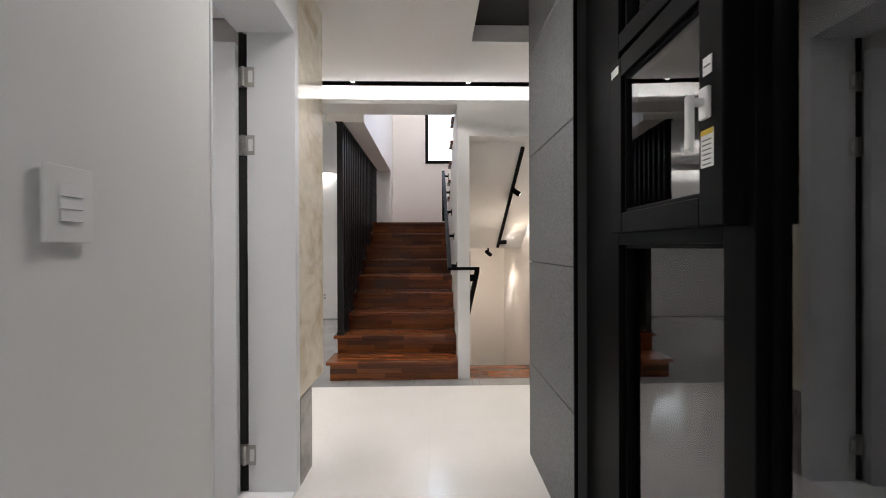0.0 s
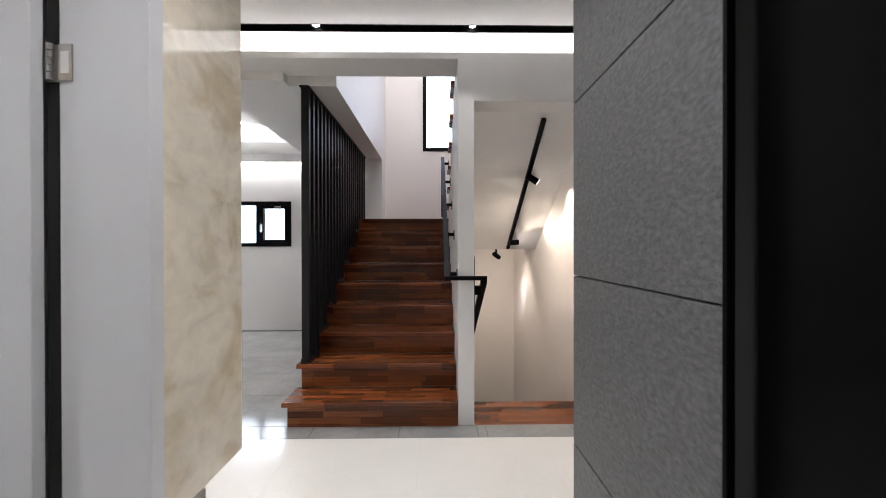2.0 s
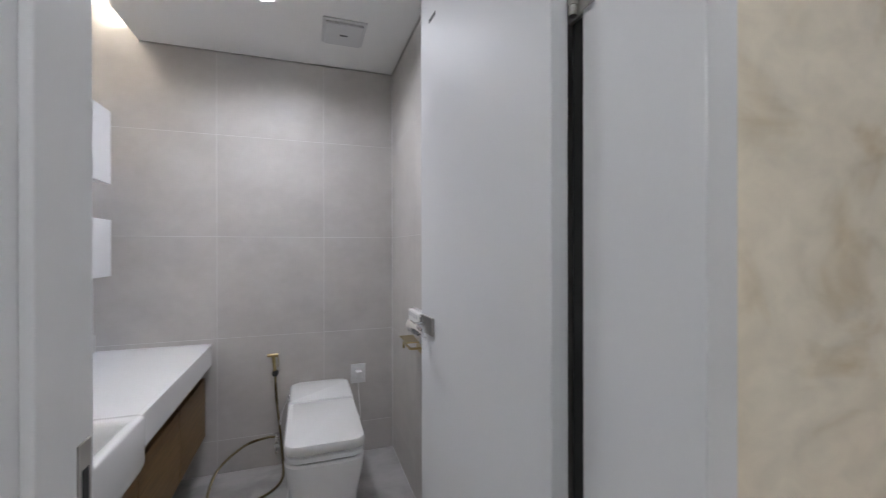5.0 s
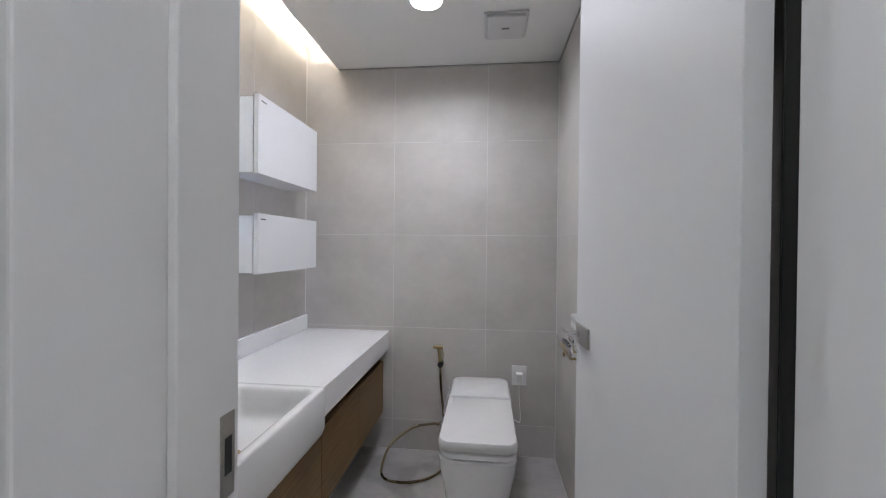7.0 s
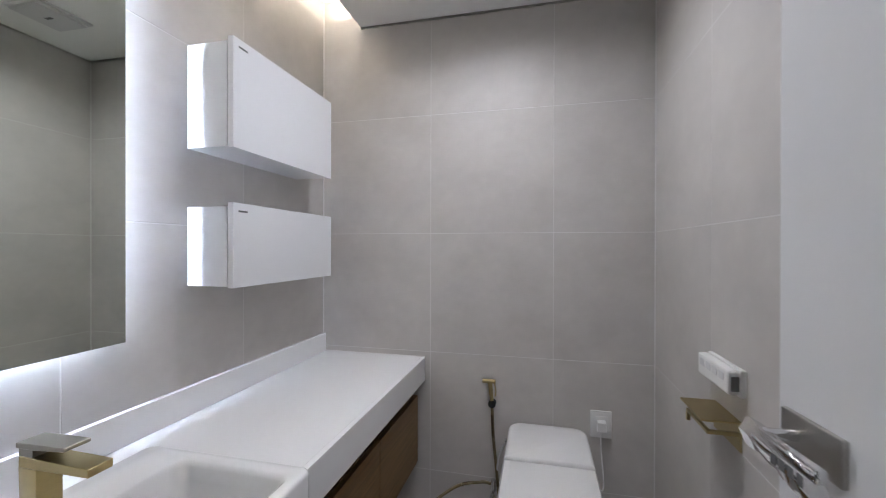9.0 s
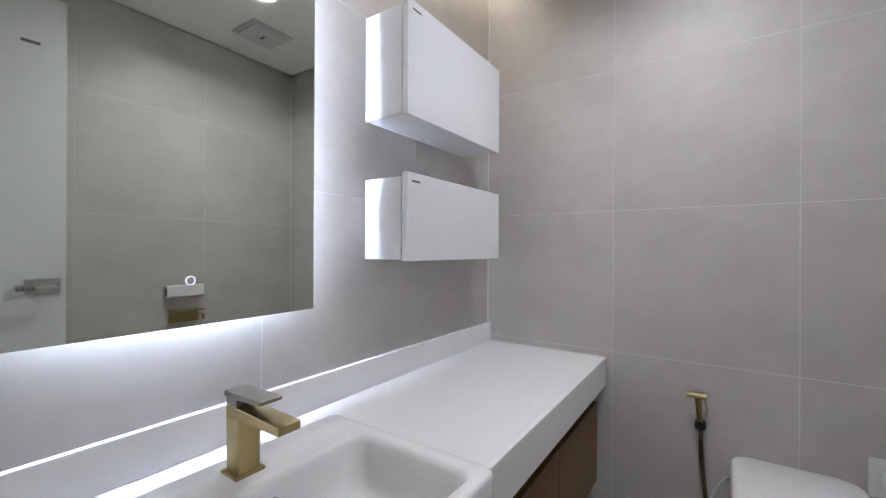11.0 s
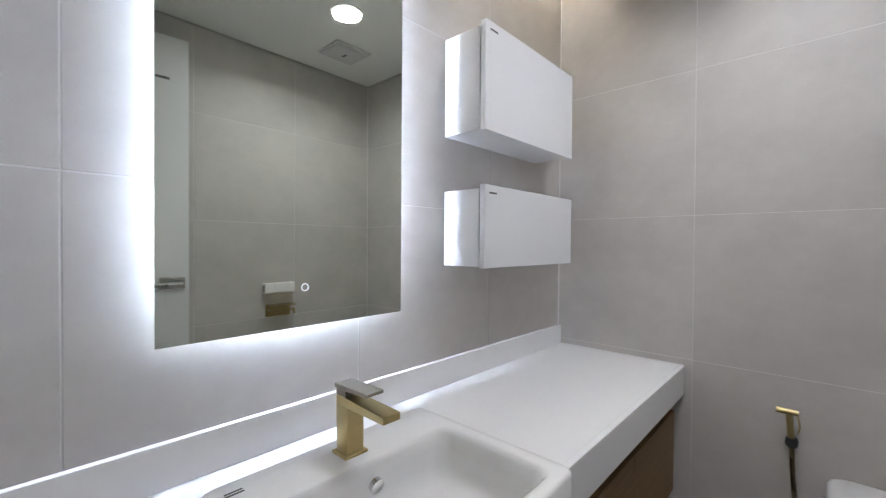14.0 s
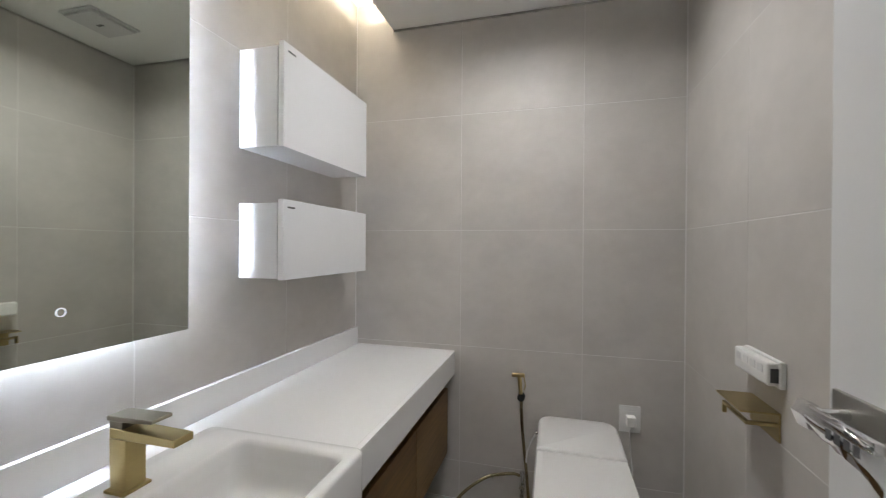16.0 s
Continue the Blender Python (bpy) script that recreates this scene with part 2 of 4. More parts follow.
M_LEVER = mat("bronze_steel", (0.25, 0.225, 0.185), 0.34, 1.0, vary=0.05, scale=8, bump=0.004)
M_CHROME = mat("chrome", (0.75, 0.75, 0.75), 0.12, 1.0, vary=0.03, bump=0.0)
M_STEEL = mat("satin_steel", (0.46, 0.445, 0.42), 0.3, 1.0, vary=0.06, bump=0.01)
M_PLASTIC = mat("white_plastic", (0.78, 0.78, 0.77), 0.3, vary=0.01, bump=0.0)
M_RUBBER_SHADE = mat("black_rubber_and_gap_shade", (0.02, 0.02, 0.02), 0.7, bump=0.0)
# near-black colour that stands for the shade in the door's hinge gap
M_GAP = mat("hinge_gap_shade", (0.026, 0.026, 0.024), 0.8, vary=0.15, grain=200, bump=0.02)
M_STICKER = mat("white_sticker", (0.75, 0.75, 0.73), 0.5, bump=0.0)
M_INK = mat("grey_print", (0.12, 0.12, 0.12), 0.6, bump=0.0)
M_YELLOW = mat("yellow_print", (0.6, 0.42, 0.03), 0.6, bump=0.0)
M_GLASS = glass("window_glass")
M_GLASS_DARK = glass("vestibule_glass", (0.68, 0.74, 0.76), 2.2)
M_WRAP = glass("clear_wrap", (0.95, 0.95, 0.95), 1.22)
M_SKY = emitter("bright_sky", (0.93, 0.97, 1.0), 2.6)
M_LED = emitter("led_strip", (1.0, 0.98, 0.96), 9.0)
M_LED_COOL = emitter("mirror_led", (0.73, 0.81, 1.0), 118.0)
M_LED_WARM = emitter("warm_led", (1.0, 0.86, 0.66), 6.0)
M_LENS = emitter("lamp_lens", (1.0, 0.97, 0.92), 14.0)
M_MIRROR = mat("silvered_mirror", (0.78, 0.82, 0.75), 0.02, 1.0, vary=0.0, bump=0.0, rough_vary=0.0)

# ---- building helpers ----


def add_box(bm, x0, x1, y0, y1, z0, z1, bevel=0.0, segments=2):
    m = Matrix.LocRotScale(((x0 + x1) / 2, (y0 + y1) / 2, (z0 + z1) / 2), None, (abs(x1 - x0), abs(y1 - y0), abs(z1 - z0)))
    r = bmesh.ops.create_cube(bm, size=1, matrix=m)
    if bevel:
        edges = {e for v in r["verts"] for e in v.link_edges}
        bmesh.ops.bevel(bm, geom=list(edges), offset=bevel, segments=segments, affect="EDGES", profile=0.5, clamp_overlap=True)
    return r["verts"]


def boxes(rows, bevel=0.0):
    bm = bmesh.new()
    for r in rows:
        add_box(bm, *r, bevel=bevel)
    return bm


def add_cyl(bm, a, b, r0, r1=None, seg=24):
    a, b = Vector(a), Vector(b)
    m = Matrix.Translation((a + b) / 2) @ (b - a).to_track_quat("Z", "Y").to_matrix().to_4x4()
    bmesh.ops.create_cone(bm, cap_ends=True, segments=seg, radius1=r0, radius2=r0 if r1 is None else r1, depth=(b - a).length, matrix=m)


def mesh_of(name, bm, material, smooth=False):
    me = bpy.data.meshes.new(name)
    bm.to_mesh(me)
    bm.free()
    me.materials.append(material)
    if smooth:
        for p in me.polygons:
            p.use_smooth = True
        me.set_sharp_from_angle(angle=radians(38))
    return me


def part(name, bm, material, parent, label="", smooth=False):
    ob = new(name, mesh_of(name, bm, material, smooth))
    ob.parent = parent
    if parent:
        ob.matrix_parent_inverse = parent.matrix_basis.inverted()
    if label:
        tagged(ob, label)
    return ob


def thing(name, x, y, z, label, category, group=""):
    ob = new(name)
    ob.empty_display_size = 0.1
    ob.matrix_basis = pose(x, y, z)
    return tagged(ob, label, category, group)


def solid(name, bm, material, label, category, group="", smooth=False):
    return tagged(new(name, mesh_of(name, bm, material, smooth)), label, category, group)


def structure(name, rows, material, label="", bevel=0.0):
    ob = new(name, mesh_of(name, boxes(rows, bevel), material))
    return tagged(ob, label, "", "", "structure")


TILE_MESHES = {}


def tile_piece(parent, name, x0, x1, y0, y1, z0, z1, material, bevel=0.0015):
    """One tile with eased edges; alike tiles share a mesh."""
    key = (name, material.name, round(x1 - x0, 3), round(y1 - y0, 3), round(z1 - z0, 3))
    if key not in TILE_MESHES:
        bm = bmesh.new()
        add_box(bm, -(x1 - x0) / 2, (x1 - x0) / 2, -(y1 - y0) / 2, (y1 - y0) / 2, -(z1 - z0) / 2, (z1 - z0) / 2, bevel=bevel, segments=1)
        TILE_MESHES[key] = mesh_of(name, bm, material)
    ob = new(name, TILE_MESHES[key])
    ob.parent = parent
    ob.matrix_basis = pose((x0 + x1) / 2, (y0 + y1) / 2, (z0 + z1) / 2)
    return ob


def cuts(a, b, joints):
    c = [a] + [j for j in joints if a + 0.02 < j < b - 0.02] + [b]
    return list(zip(c[:-1], c[1:]))


def tile_wall(parent, fixed, at, depth, u, ujoints, v, vjoints, material, gap=0.003, name="tile"):
    """Tiles over a rectangle: fixed is the axis that stays; at..at+depth its two faces."""
    lo, hi = min(at, at + depth), max(at, at + depth)
    g = gap / 2
    for u0, u1 in cuts(*u, ujoints):
        for v0, v1 in cuts(*v, vjoints):
            if fixed == "x":
                tile_piece(parent, name, lo, hi, u0 + g, u1 - g, v0 + g, v1 - g, material)
            elif fixed == "y":
                tile_piece(parent, name, u0 + g, u1 - g, lo, hi, v0 + g, v1 - g, material)
            else:
                tile_piece(parent, name, u0 + g, u1 - g, v0 + g, v1 - g, lo, hi, material)


def steps(a, d, n):
    return [a + d * i for i in range(n)]


# ---- large structure ----
CEIL = 2.74          # hall ceiling
XW = -0.403          # hall side of the bathroom wall
XB = -0.683          # bathroom side of it
YB = 8.85            # far outer wall
R, G, Y1 = 0.1815, 0.30, 5.53   # stair rise, going, first nosing
RU = 0.177           # rise of the upper and lower flights

# hall and living room floors
floor_hall = structure("floor_hall", [(XW - 0.5, 4.6, -1.2, 5.385, -0.2, -0.0006), (-6.0, XW - 0.5, 3.9, 5.385, -0.2, -0.0006)], M_WHITE_TILE)
floor_living = structure("floor_living", [(-6.0, 0.66, 5.385, YB, -0.2, -0.0008), (0.66, 4.6, 5.385, 5.575, -0.2, -0.0008)], M_GROUT_DARK)

# bathroom wall beside the hall, with the door opening
structure("wall_hall_west", [(XB + 0.012, XW, -1.2, 3.05, -0.2, 2.9), (XB + 0.012, XW, 3.05, 3.885, 2.37, 2.9)], M_PAINT, "smooth white painted hall wall")
# three walls out of view, added only to close the rooms
structure("closing_wall_south", [(-0.8, 4.6, -1.3, -1.2, -0.2, 2.9)], M_PAINT)
structure("closing_wall_east", [(4.6, 4.7, -1.2, 8.0, -0.2, 5.4)], M_PAINT)
structure("closing_wall_west", [(-6.1, -6.0, 3.8, YB + 0.2, -0.2, 3.1)], M_WALLPAPER)

# far outer wall with two windows
WX0, WX1, WZ0, WZ1 = -2.92, -1.82, 1.28, 1.96     # living room window
SX0, SX1, SZ0, SZ1 = 0.17, 0.78, 2.72, 3.98       # stair window
structure("wall_north", [
    (-6.0, WX0, YB, YB + 0.2, -0.2, 5.4), (WX0, WX1, YB, YB + 0.2, -0.2, WZ0), (WX0, WX1, YB, YB + 0.2, WZ1, 5.4), (WX1, -0.55, YB, YB + 0.2, -0.2, 5.4)],
    M_WALLPAPER, "white papered outer wall")
structure("wall_stair_north", [
    (-0.55, SX0, YB, YB + 0.2, -2.0, 5.4), (SX0, SX1, YB, YB + 0.2, -2.0, SZ0), (SX0, SX1, YB, YB + 0.2, SZ1, 5.4), (SX1, 4.6, YB, YB + 0.2, -2.0, 5.4)],
    M_PINK, "pale warm papered stairwell wall")

# stairwell: beam over the screen, upper walls, pier between the flights
structure("stair_beam", [(-0.78, -0.40, 5.88, YB, 2.52, 5.4)], M_PAINT, "white beam and wall above the bar screen")
structure("wall_landing", [(-0.78, -0.40, 8.50, YB, 1.3, 2.52)], M_PAINT)
structure("front_beam", [(-6.0, 4.6, 5.575, 5.88, 2.598, 2.613), (-6.0, 4.6, 5.575, 5.60, 2.613, 2.643), (-6.0, 4.6, 5.80, 5.88, 2.613, 5.4), (0.646, 4.6, 5.575, 5.80, 2.30, 2.598)],
          M_PAINT, "white beam with a light cove above the stairs")
structure("wall_right_of_stairs", [(1.552, 4.6, 5.575, 5.75, -0.2, 2.30), (1.552, 1.66, 5.75, YB, -2.0, 5.4)], M_PINK)
# unseen lid, added to close the stairwell at the top
structure("stairwell_ceiling", [(-0.78, 1.66, 5.72, YB, 5.4, 5.5)], M_CEIL)

# wall under the upper flight, stepped along its treads
pier_rows = [(0.532, 0.646, 5.575, 5.90, 0.0, 2.598)]
for i in range(7):
    y1 = 7.92 - G * i
    pier_rows.append((0.532, 0.646, max(y1 - G, 5.90), y1, -1.6, 1.593 + RU * (i + 1) - 0.03))
pier_rows.append((0.532, 0.646, 5.88, 5.90, 2.598, 3.0))
pier_rows.append((0.532, 0.646, 7.92, YB, -1.6, 1.32))
structure("wall_stair_pier", pier_rows, M_PAINT, "white wall between the two stair flights")

# sloping underside of the upper flight
bm = bmesh.new()
vs = [bm.verts.new(p) for p in ((0.646, 5.80, 2.30), (1.552, 5.80, 2.30), (1.552, 7.50, 1.24), (0.646, 7.50, 1.24),
                                (0.646, 5.80, 2.62), (1.552, 5.80, 2.62), (1.552, 7.50, 1.42), (0.646, 7.50, 1.42))]
for f in ((3, 2, 1, 0), (4, 5, 6, 7), (0, 1, 5, 4), (1, 2, 6, 5), (2, 3, 7, 6), (3, 0, 4, 7)):
    bm.faces.new([vs[i] for i in f])
tagged(new("stair_soffit", mesh_of("stair_soffit", bm, M_CEIL)), "sloping plaster underside of the upper flight", "", "", "structure")
structure("landing_slab", [(-0.49, 0.53, 7.985, YB, 1.32, 1.597), (0.53, 1.552, 7.95, YB, 1.32, 1.597), (0.646, 1.552, 7.50, 7.95, 1.24, 1.40)], M_CEIL)

# hall ceiling with the dark recess, living room ceilings
BX, BY = 0.585, 4.69
# the piece from x 1.6 is unseen, added to block a light leak
structure("ceiling", [
    (-6.0, BX, 3.885, 5.40, CEIL, 2.95), (XB, BX, -1.2, 3.885, CEIL, 2.95), (BX, 4.6, BY, 5.40, CEIL, 2.95), (BX, 4.6, -1.2, 2.6, CEIL, 2.95), (1.6, 4.6, 2.6, BY, CEIL, 2.95),
    (-6.0, 4.6, 5.30, 5.80, 3.02, 3.10), (-6.0, 4.6, 5.395, 5.40, 2.80, 3.02)], M_CEIL, "flat white ceiling with a light cove")
structure("ceiling_recess", [(BX - 0.01, 1.6, 2.5, BY + 0.01, 2.86, 2.96)], M_BLACK_CEIL, "black ceiling recess")
structure("ceiling_living", [(-6.0, -0.78, 5.80, YB, 2.86, 2.95), (-1.42, -0.78, 5.80, YB, 2.53, 2.86), (-6.0, -1.42, 8.20, 8.72, 2.53, 2.60),
                             (-6.0, -1.42, 8.20, 8.24, 2.60, 2.68), (-6.0, -1.42, 5.80, 6.05, 2.53, 2.86)], M_CEIL, "stepped white ceiling with light coves")

# bathroom shell: walls behind the tiles, floor, ceiling with the cove
ZF = -0.045
XWEST, YS, YN, BC = -2.69, 2.25, 3.895, 2.44
wall_bw = structure("wall_bath_west", [(-2.90, XWEST - 0.0007, 2.0, 4.08, -0.2, 2.9)], M_GROUT)
wall_bs = structure("wall_bath_south", [(XWEST - 0.0007, XB + 0.012, 2.0, YS - 0.0007, -0.2, 2.9)], M_GROUT)
wall_bn = structure("wall_bath_north", [(-6.0, XW - 0.03, YN + 0.0007, 4.08, -0.2, 2.9)], M_GROUT)
wall_be = structure("wall_bath_east", [(XB + 0.0007, XB + 0.011, YS - 0.01, 3.05, -0.2, 2.9)], M_GROUT)
floor_bath = structure("floor_bath", [(XWEST - 0.01, XB + 0.012, YS - 0.01, YN + 0.01, -0.2, ZF - 0.0008)], M_GROUT)
structure("threshold", [(XB, XW - 0.004, 3.05, 3.885, -0.2, 0.003)], M_SOLID, "pale stone threshold in the bathroom doorway")
structure("ceiling_bath", [(XWEST - 0.01, XB + 0.012, 2.47, YN + 0.01, BC, BC + 0.03), (XWEST - 0.01, XB + 0.012, 2.47, 2.49, BC + 0.03, BC + 0.06),
                           (XWEST - 0.01, XB + 0.012, YS - 0.01, YN + 0.01, 2.60, 2.72)], M_CEIL, "white bathroom ceiling with an open light cove")
structure("trim", [(XWEST, XB, YN - 0.008, YN - 0.001, BC - 0.008, BC - 0.001), (XWEST + 0.001, XWEST + 0.008, 2.47, YN - 0.008, BC - 0.008, BC - 0.001)], M_STEEL)

structure("sealant", [(XWEST, XWEST + 0.004, YS, YS + 0.004, 0.82, 2.598), (XWEST, XWEST + 0.004, YN - 0.004, YN, ZF, BC - 0.01), (XWEST, XWEST + 0.0045, YS + 0.02, 2.823, 0.7225, 0.726)], M_SEALANT, "thin pale sealant line in the corners")

# marble-clad wall end over its grey base
structure("wall_marble_core", [(-2.9, XW - 0.022, 4.08, 4.33, 0.47, 2.9)], M_PAINT)
clad = tagged(new("marble_cladding", mesh_of("marble_cladding", boxes([(XW - 0.02, XW, 3.888, 4.352, 0.455, CEIL - 0.006), (-2.9, XW - 0.02, 4.334, 4.352, 0.455, CEIL - 0.006), (-2.9, XW - 0.02, 4.082, 4.334, 0.455, 0.468)], 0.0012), M_MARBLE)),
              "polished beige marble slab cladding on the wall end", "", "", "structure")
structure("marble_base", [(XB + 0.02, XW + 0.006, 3.906, 4.085, -0.011, 0.452), (XW - 0.03, XW + 0.006, 3.888, 3.906, -0.011, 0.452)], M_MARBLE_GREY, "dull grey stone base under the marble", 0.0015)

# grey stone pillar beside the glazed screen
PX0, PX1, PY0, PY1 = 0.877, 1.30, 3.405, 4.172
pillar = structure("pillar", [(PX0 + 0.012, PX1, PY0, PY1 - 0.012, -0.2, 2.9)], M_GROUT_DARK)

# ---- glazed screen to the vestibule ----
FX0, FX1 = 0.905, 0.985


def window_screen():
    t = thing("window_3", FX0, 2.6, 0.0, "black aluminium glazed screen with one casement swung open", "window")
    part("jamb_panel", boxes([(FX0 + 0.02, FX1, 3.14, PY0 - 0.013, 0.0, CEIL)], 0.002), M_BLACK, t, "plain black aluminium cover panel")
    for y0, y1, z0, z1 in ((3.065, 3.14, 0.0, CEIL), (2.505, 2.59, 0.0, CEIL), (0.90, 0.985, 0.0, CEIL), (-0.7, -0.62, 0.0, CEIL)):
        bm = boxes([(FX0, FX1, y0, y1, z0, z1), (FX0 + 0.022, FX1 - 0.02, y0 - 0.014, y1 + 0.014, z0, z1)], 0.002)
        part("mullion", bm, M_BLACK, t)
    for y0, y1, z0, z1 in ((2.59, 3.065, 1.25, 1.31), (2.59, 3.065, 0.0, 0.075), (2.59, 3.065, 1.875, 1.935), (0.985, 2.505, 0.0, 0.075), (-0.62, 0.90, 0.0, 0.075), (0.985, 2.505, 2.62, CEIL), (2.59, 3.065, 2.66, CEIL)):
        bm = boxes([(FX0, FX1, y0, y1, z0, z1), (FX0 + 0.022, FX1 - 0.02, y0, y1, z0 - 0.012, z1 + 0.012)], 0.002)
        part("rail", bm, M_BLACK, t)
    for y0, y1, z0, z1 in ((2.59, 3.065, 0.075, 1.25), (0.985, 2.505, 0.075, 2.62), (-0.62, 0.90, 0.075, 2.62), (2.59, 3.065, 1.935, 2.66)):
        g = part("pane", boxes([(0.941, 0.947, y0, y1, z0, z1)]), M_GLASS_DARK, t)
        g.visible_shadow = False
    # casement in front of the frame, hinged on its far side and left ajar into the hall
    s0, s1, w, q = 1.286, 1.832, 0.54, 0.076
    sash = part("sash", boxes([(-0.045, 0.0, 0.0, q, s0, s1), (-0.045, 0.0, w - q, w, s0, s1), (-0.045, 0.0, q, w - q, s0, s0 + 0.062), (-0.045, 0.0, q, w - q, s1 - 0.062, s1),
                (-0.034, -0.012, q, q + 0.012, s0 + 0.062, s1 - 0.062), (-0.034, -0.012, w - q - 0.012, w - q, s0 + 0.062, s1 - 0.062), (-0.034, -0.012, q + 0.012, w - q - 0.012, s0 + 0.062, s0 + 0.074), (-0.034, -0.012, q + 0.012, w - q - 0.012, s1 - 0.074, s1 - 0.062)], 0.003), M_BLACK, t, "black casement sash left ajar")
    g = part("pane", boxes([(-0.027, -0.021, q + 0.002, w - q - 0.002, s0 + 0.064, s1 - 0.064)]), M_GLASS_DARK, sash)
    g.visible_shadow = False
    plate = part("handle_plate", boxes([(-0.054, -0.0445, 0.034, 0.064, 1.506, 1.572)], 0.003), M_PLASTIC, sash, "white plastic handle plate")
    part("handle", boxes([(-0.080, -0.052, 0.042, 0.056, 1.532, 1.550), (-0.088, -0.073, 0.040, 0.058, 1.440, 1.556)], 0.005), M_PLASTIC, sash, "white plastic lever handle")
    part("sticker", boxes([(-0.0462, -0.0448, 0.027, 0.067, 1.407, 1.485)]), M_STICKER, sash, "white paper sticker with a yellow head")
    part("sticker_band", boxes([(-0.0467, -0.0461, 0.027, 0.067, 1.474, 1.485)]), M_YELLOW, sash)
    for i in range(6):
        part("print_line", boxes([(-0.0467, -0.0461, 0.033, 0.061, 1.412 + 0.010 * i, 1.4145 + 0.010 * i)]), M_INK, sash)
    part("sticker", boxes([(-0.0462, -0.0448, 0.032, 0.060, 1.598, 1.635)]), M_STICKER, sash)
    part("print_line", boxes([(-0.0467, -0.0461, 0.036, 0.056, 1.614, 1.618)]), M_INK, sash)
    part("sticker", boxes([(-0.0462, -0.0448, w - 0.058, w - 0.006, 1.788, 1.812)]), M_STICKER, sash)
    part("latch_slot", boxes([(-0.043, -0.020, w - 0.0005, w + 0.002, 1.44, 1.54)]), M_STEEL, sash)
    sash.matrix_parent_inverse = Matrix()
    sash.matrix_basis = pose(0.004, -0.067, 0, 0, 0, -2.2)
    for c in sash.children:
        c.matrix_parent_inverse = Matrix()
    return t


window_screen()
# plain dark walls added to close the space behind the glass
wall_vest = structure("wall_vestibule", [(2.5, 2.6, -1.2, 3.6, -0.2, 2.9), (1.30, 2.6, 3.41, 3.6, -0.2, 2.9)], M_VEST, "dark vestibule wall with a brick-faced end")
# unseen wall, added to close the side behind the pillar
structure("closing_wall_behind_pillar", [(1.30, 4.6, 3.6, 3.7, -0.2, 2.9)], M_PAINT)
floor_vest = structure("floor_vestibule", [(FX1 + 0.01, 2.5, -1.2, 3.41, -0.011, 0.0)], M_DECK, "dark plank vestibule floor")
# unseen black ceiling, added to keep that space closed
structure("closing_ceiling_vestibule", [(FX1 + 0.01, 2.5, -1.2, 2.5, 2.66, 2.72)], M_BLACK_CEIL)

# ---- outer windows ----


def outer_window(name, x0, x1, z0, z1, mull, label):
    t = thing(name, (x0 + x1) / 2, YB, z0, label, "window")
    fy0, fy1, w = YB - 0.012, YB + 0.10, 0.055
    rows = [(x0, x0 + w, fy0, fy1, z0, z1), (x1 - w, x1, fy0, fy1, z0, z1), (x0 + w, x1 - w, fy0, fy1, z0, z0 + w), (x0 + w, x1 - w, fy0, fy1, z1 - w, z1)]
    part("window_frame", boxes(rows, 0.003), M_BLACK, t, "black aluminium frame")
    if mull:
        part("mullion", boxes([(mull - 0.03, mull + 0.03, fy0 + 0.004, fy1 - 0.004, z0 + w, z1 - w)], 0.003), M_BLACK, t)
        w2 = 0.05
        a0, a1, b0, b1 = mull + 0.03, x1 - w, z0 + w, z1 - w
        part("sash", boxes([(a0, a0 + w2, fy0 + 0.01, fy1 - 0.03, b0, b1), (a1 - w2, a1, fy0 + 0.01, fy1 - 0.03, b0, b1), (a0 + w2, a1 - w2, fy0 + 0.01, fy1 - 0.03, b0, b0 + w2), (a0 + w2, a1 - w2, fy0 + 0.01, fy1 - 0.03, b1 - w2, b1)], 0.003), M_BLACK, t)
        part("handle", boxes([(a0 + 0.012, a0 + 0.036, fy0 - 0.01, fy0 + 0.01, 1.52, 1.62), (a0 + 0.014, a0 + 0.034, fy0 - 0.04, fy0 - 0.01, 1.50, 1.60)], 0.004), M_PLASTIC, t, "white plastic lever handle")
        part("sticker", boxes([(a1 - 0.2, a1 - 0.1, fy0 + 0.007, fy0 + 0.009, b1 - 0.035, b1 - 0.018)]), M_STICKER, t)
    g = part("pane", boxes([(x0 + w, x1 - w, YB + 0.05, YB + 0.056, z0 + w, z1 - w)]), M_GLASS, t)
    g.visible_shadow = False
    return t


outer_window("window_1", WX0, WX1, WZ0, WZ1, -2.32, "black framed slot window with an opening sash, bright daylight behind")
outer_window("window_2", SX0, SX1, SZ0, SZ1, 0, "tall black framed stair window, bright daylight behind")
structure("backdrop", [(-7.0, 4.0, 12.0, 12.1, -2.0, 8.0)], M_SKY, "bright hazy sky")

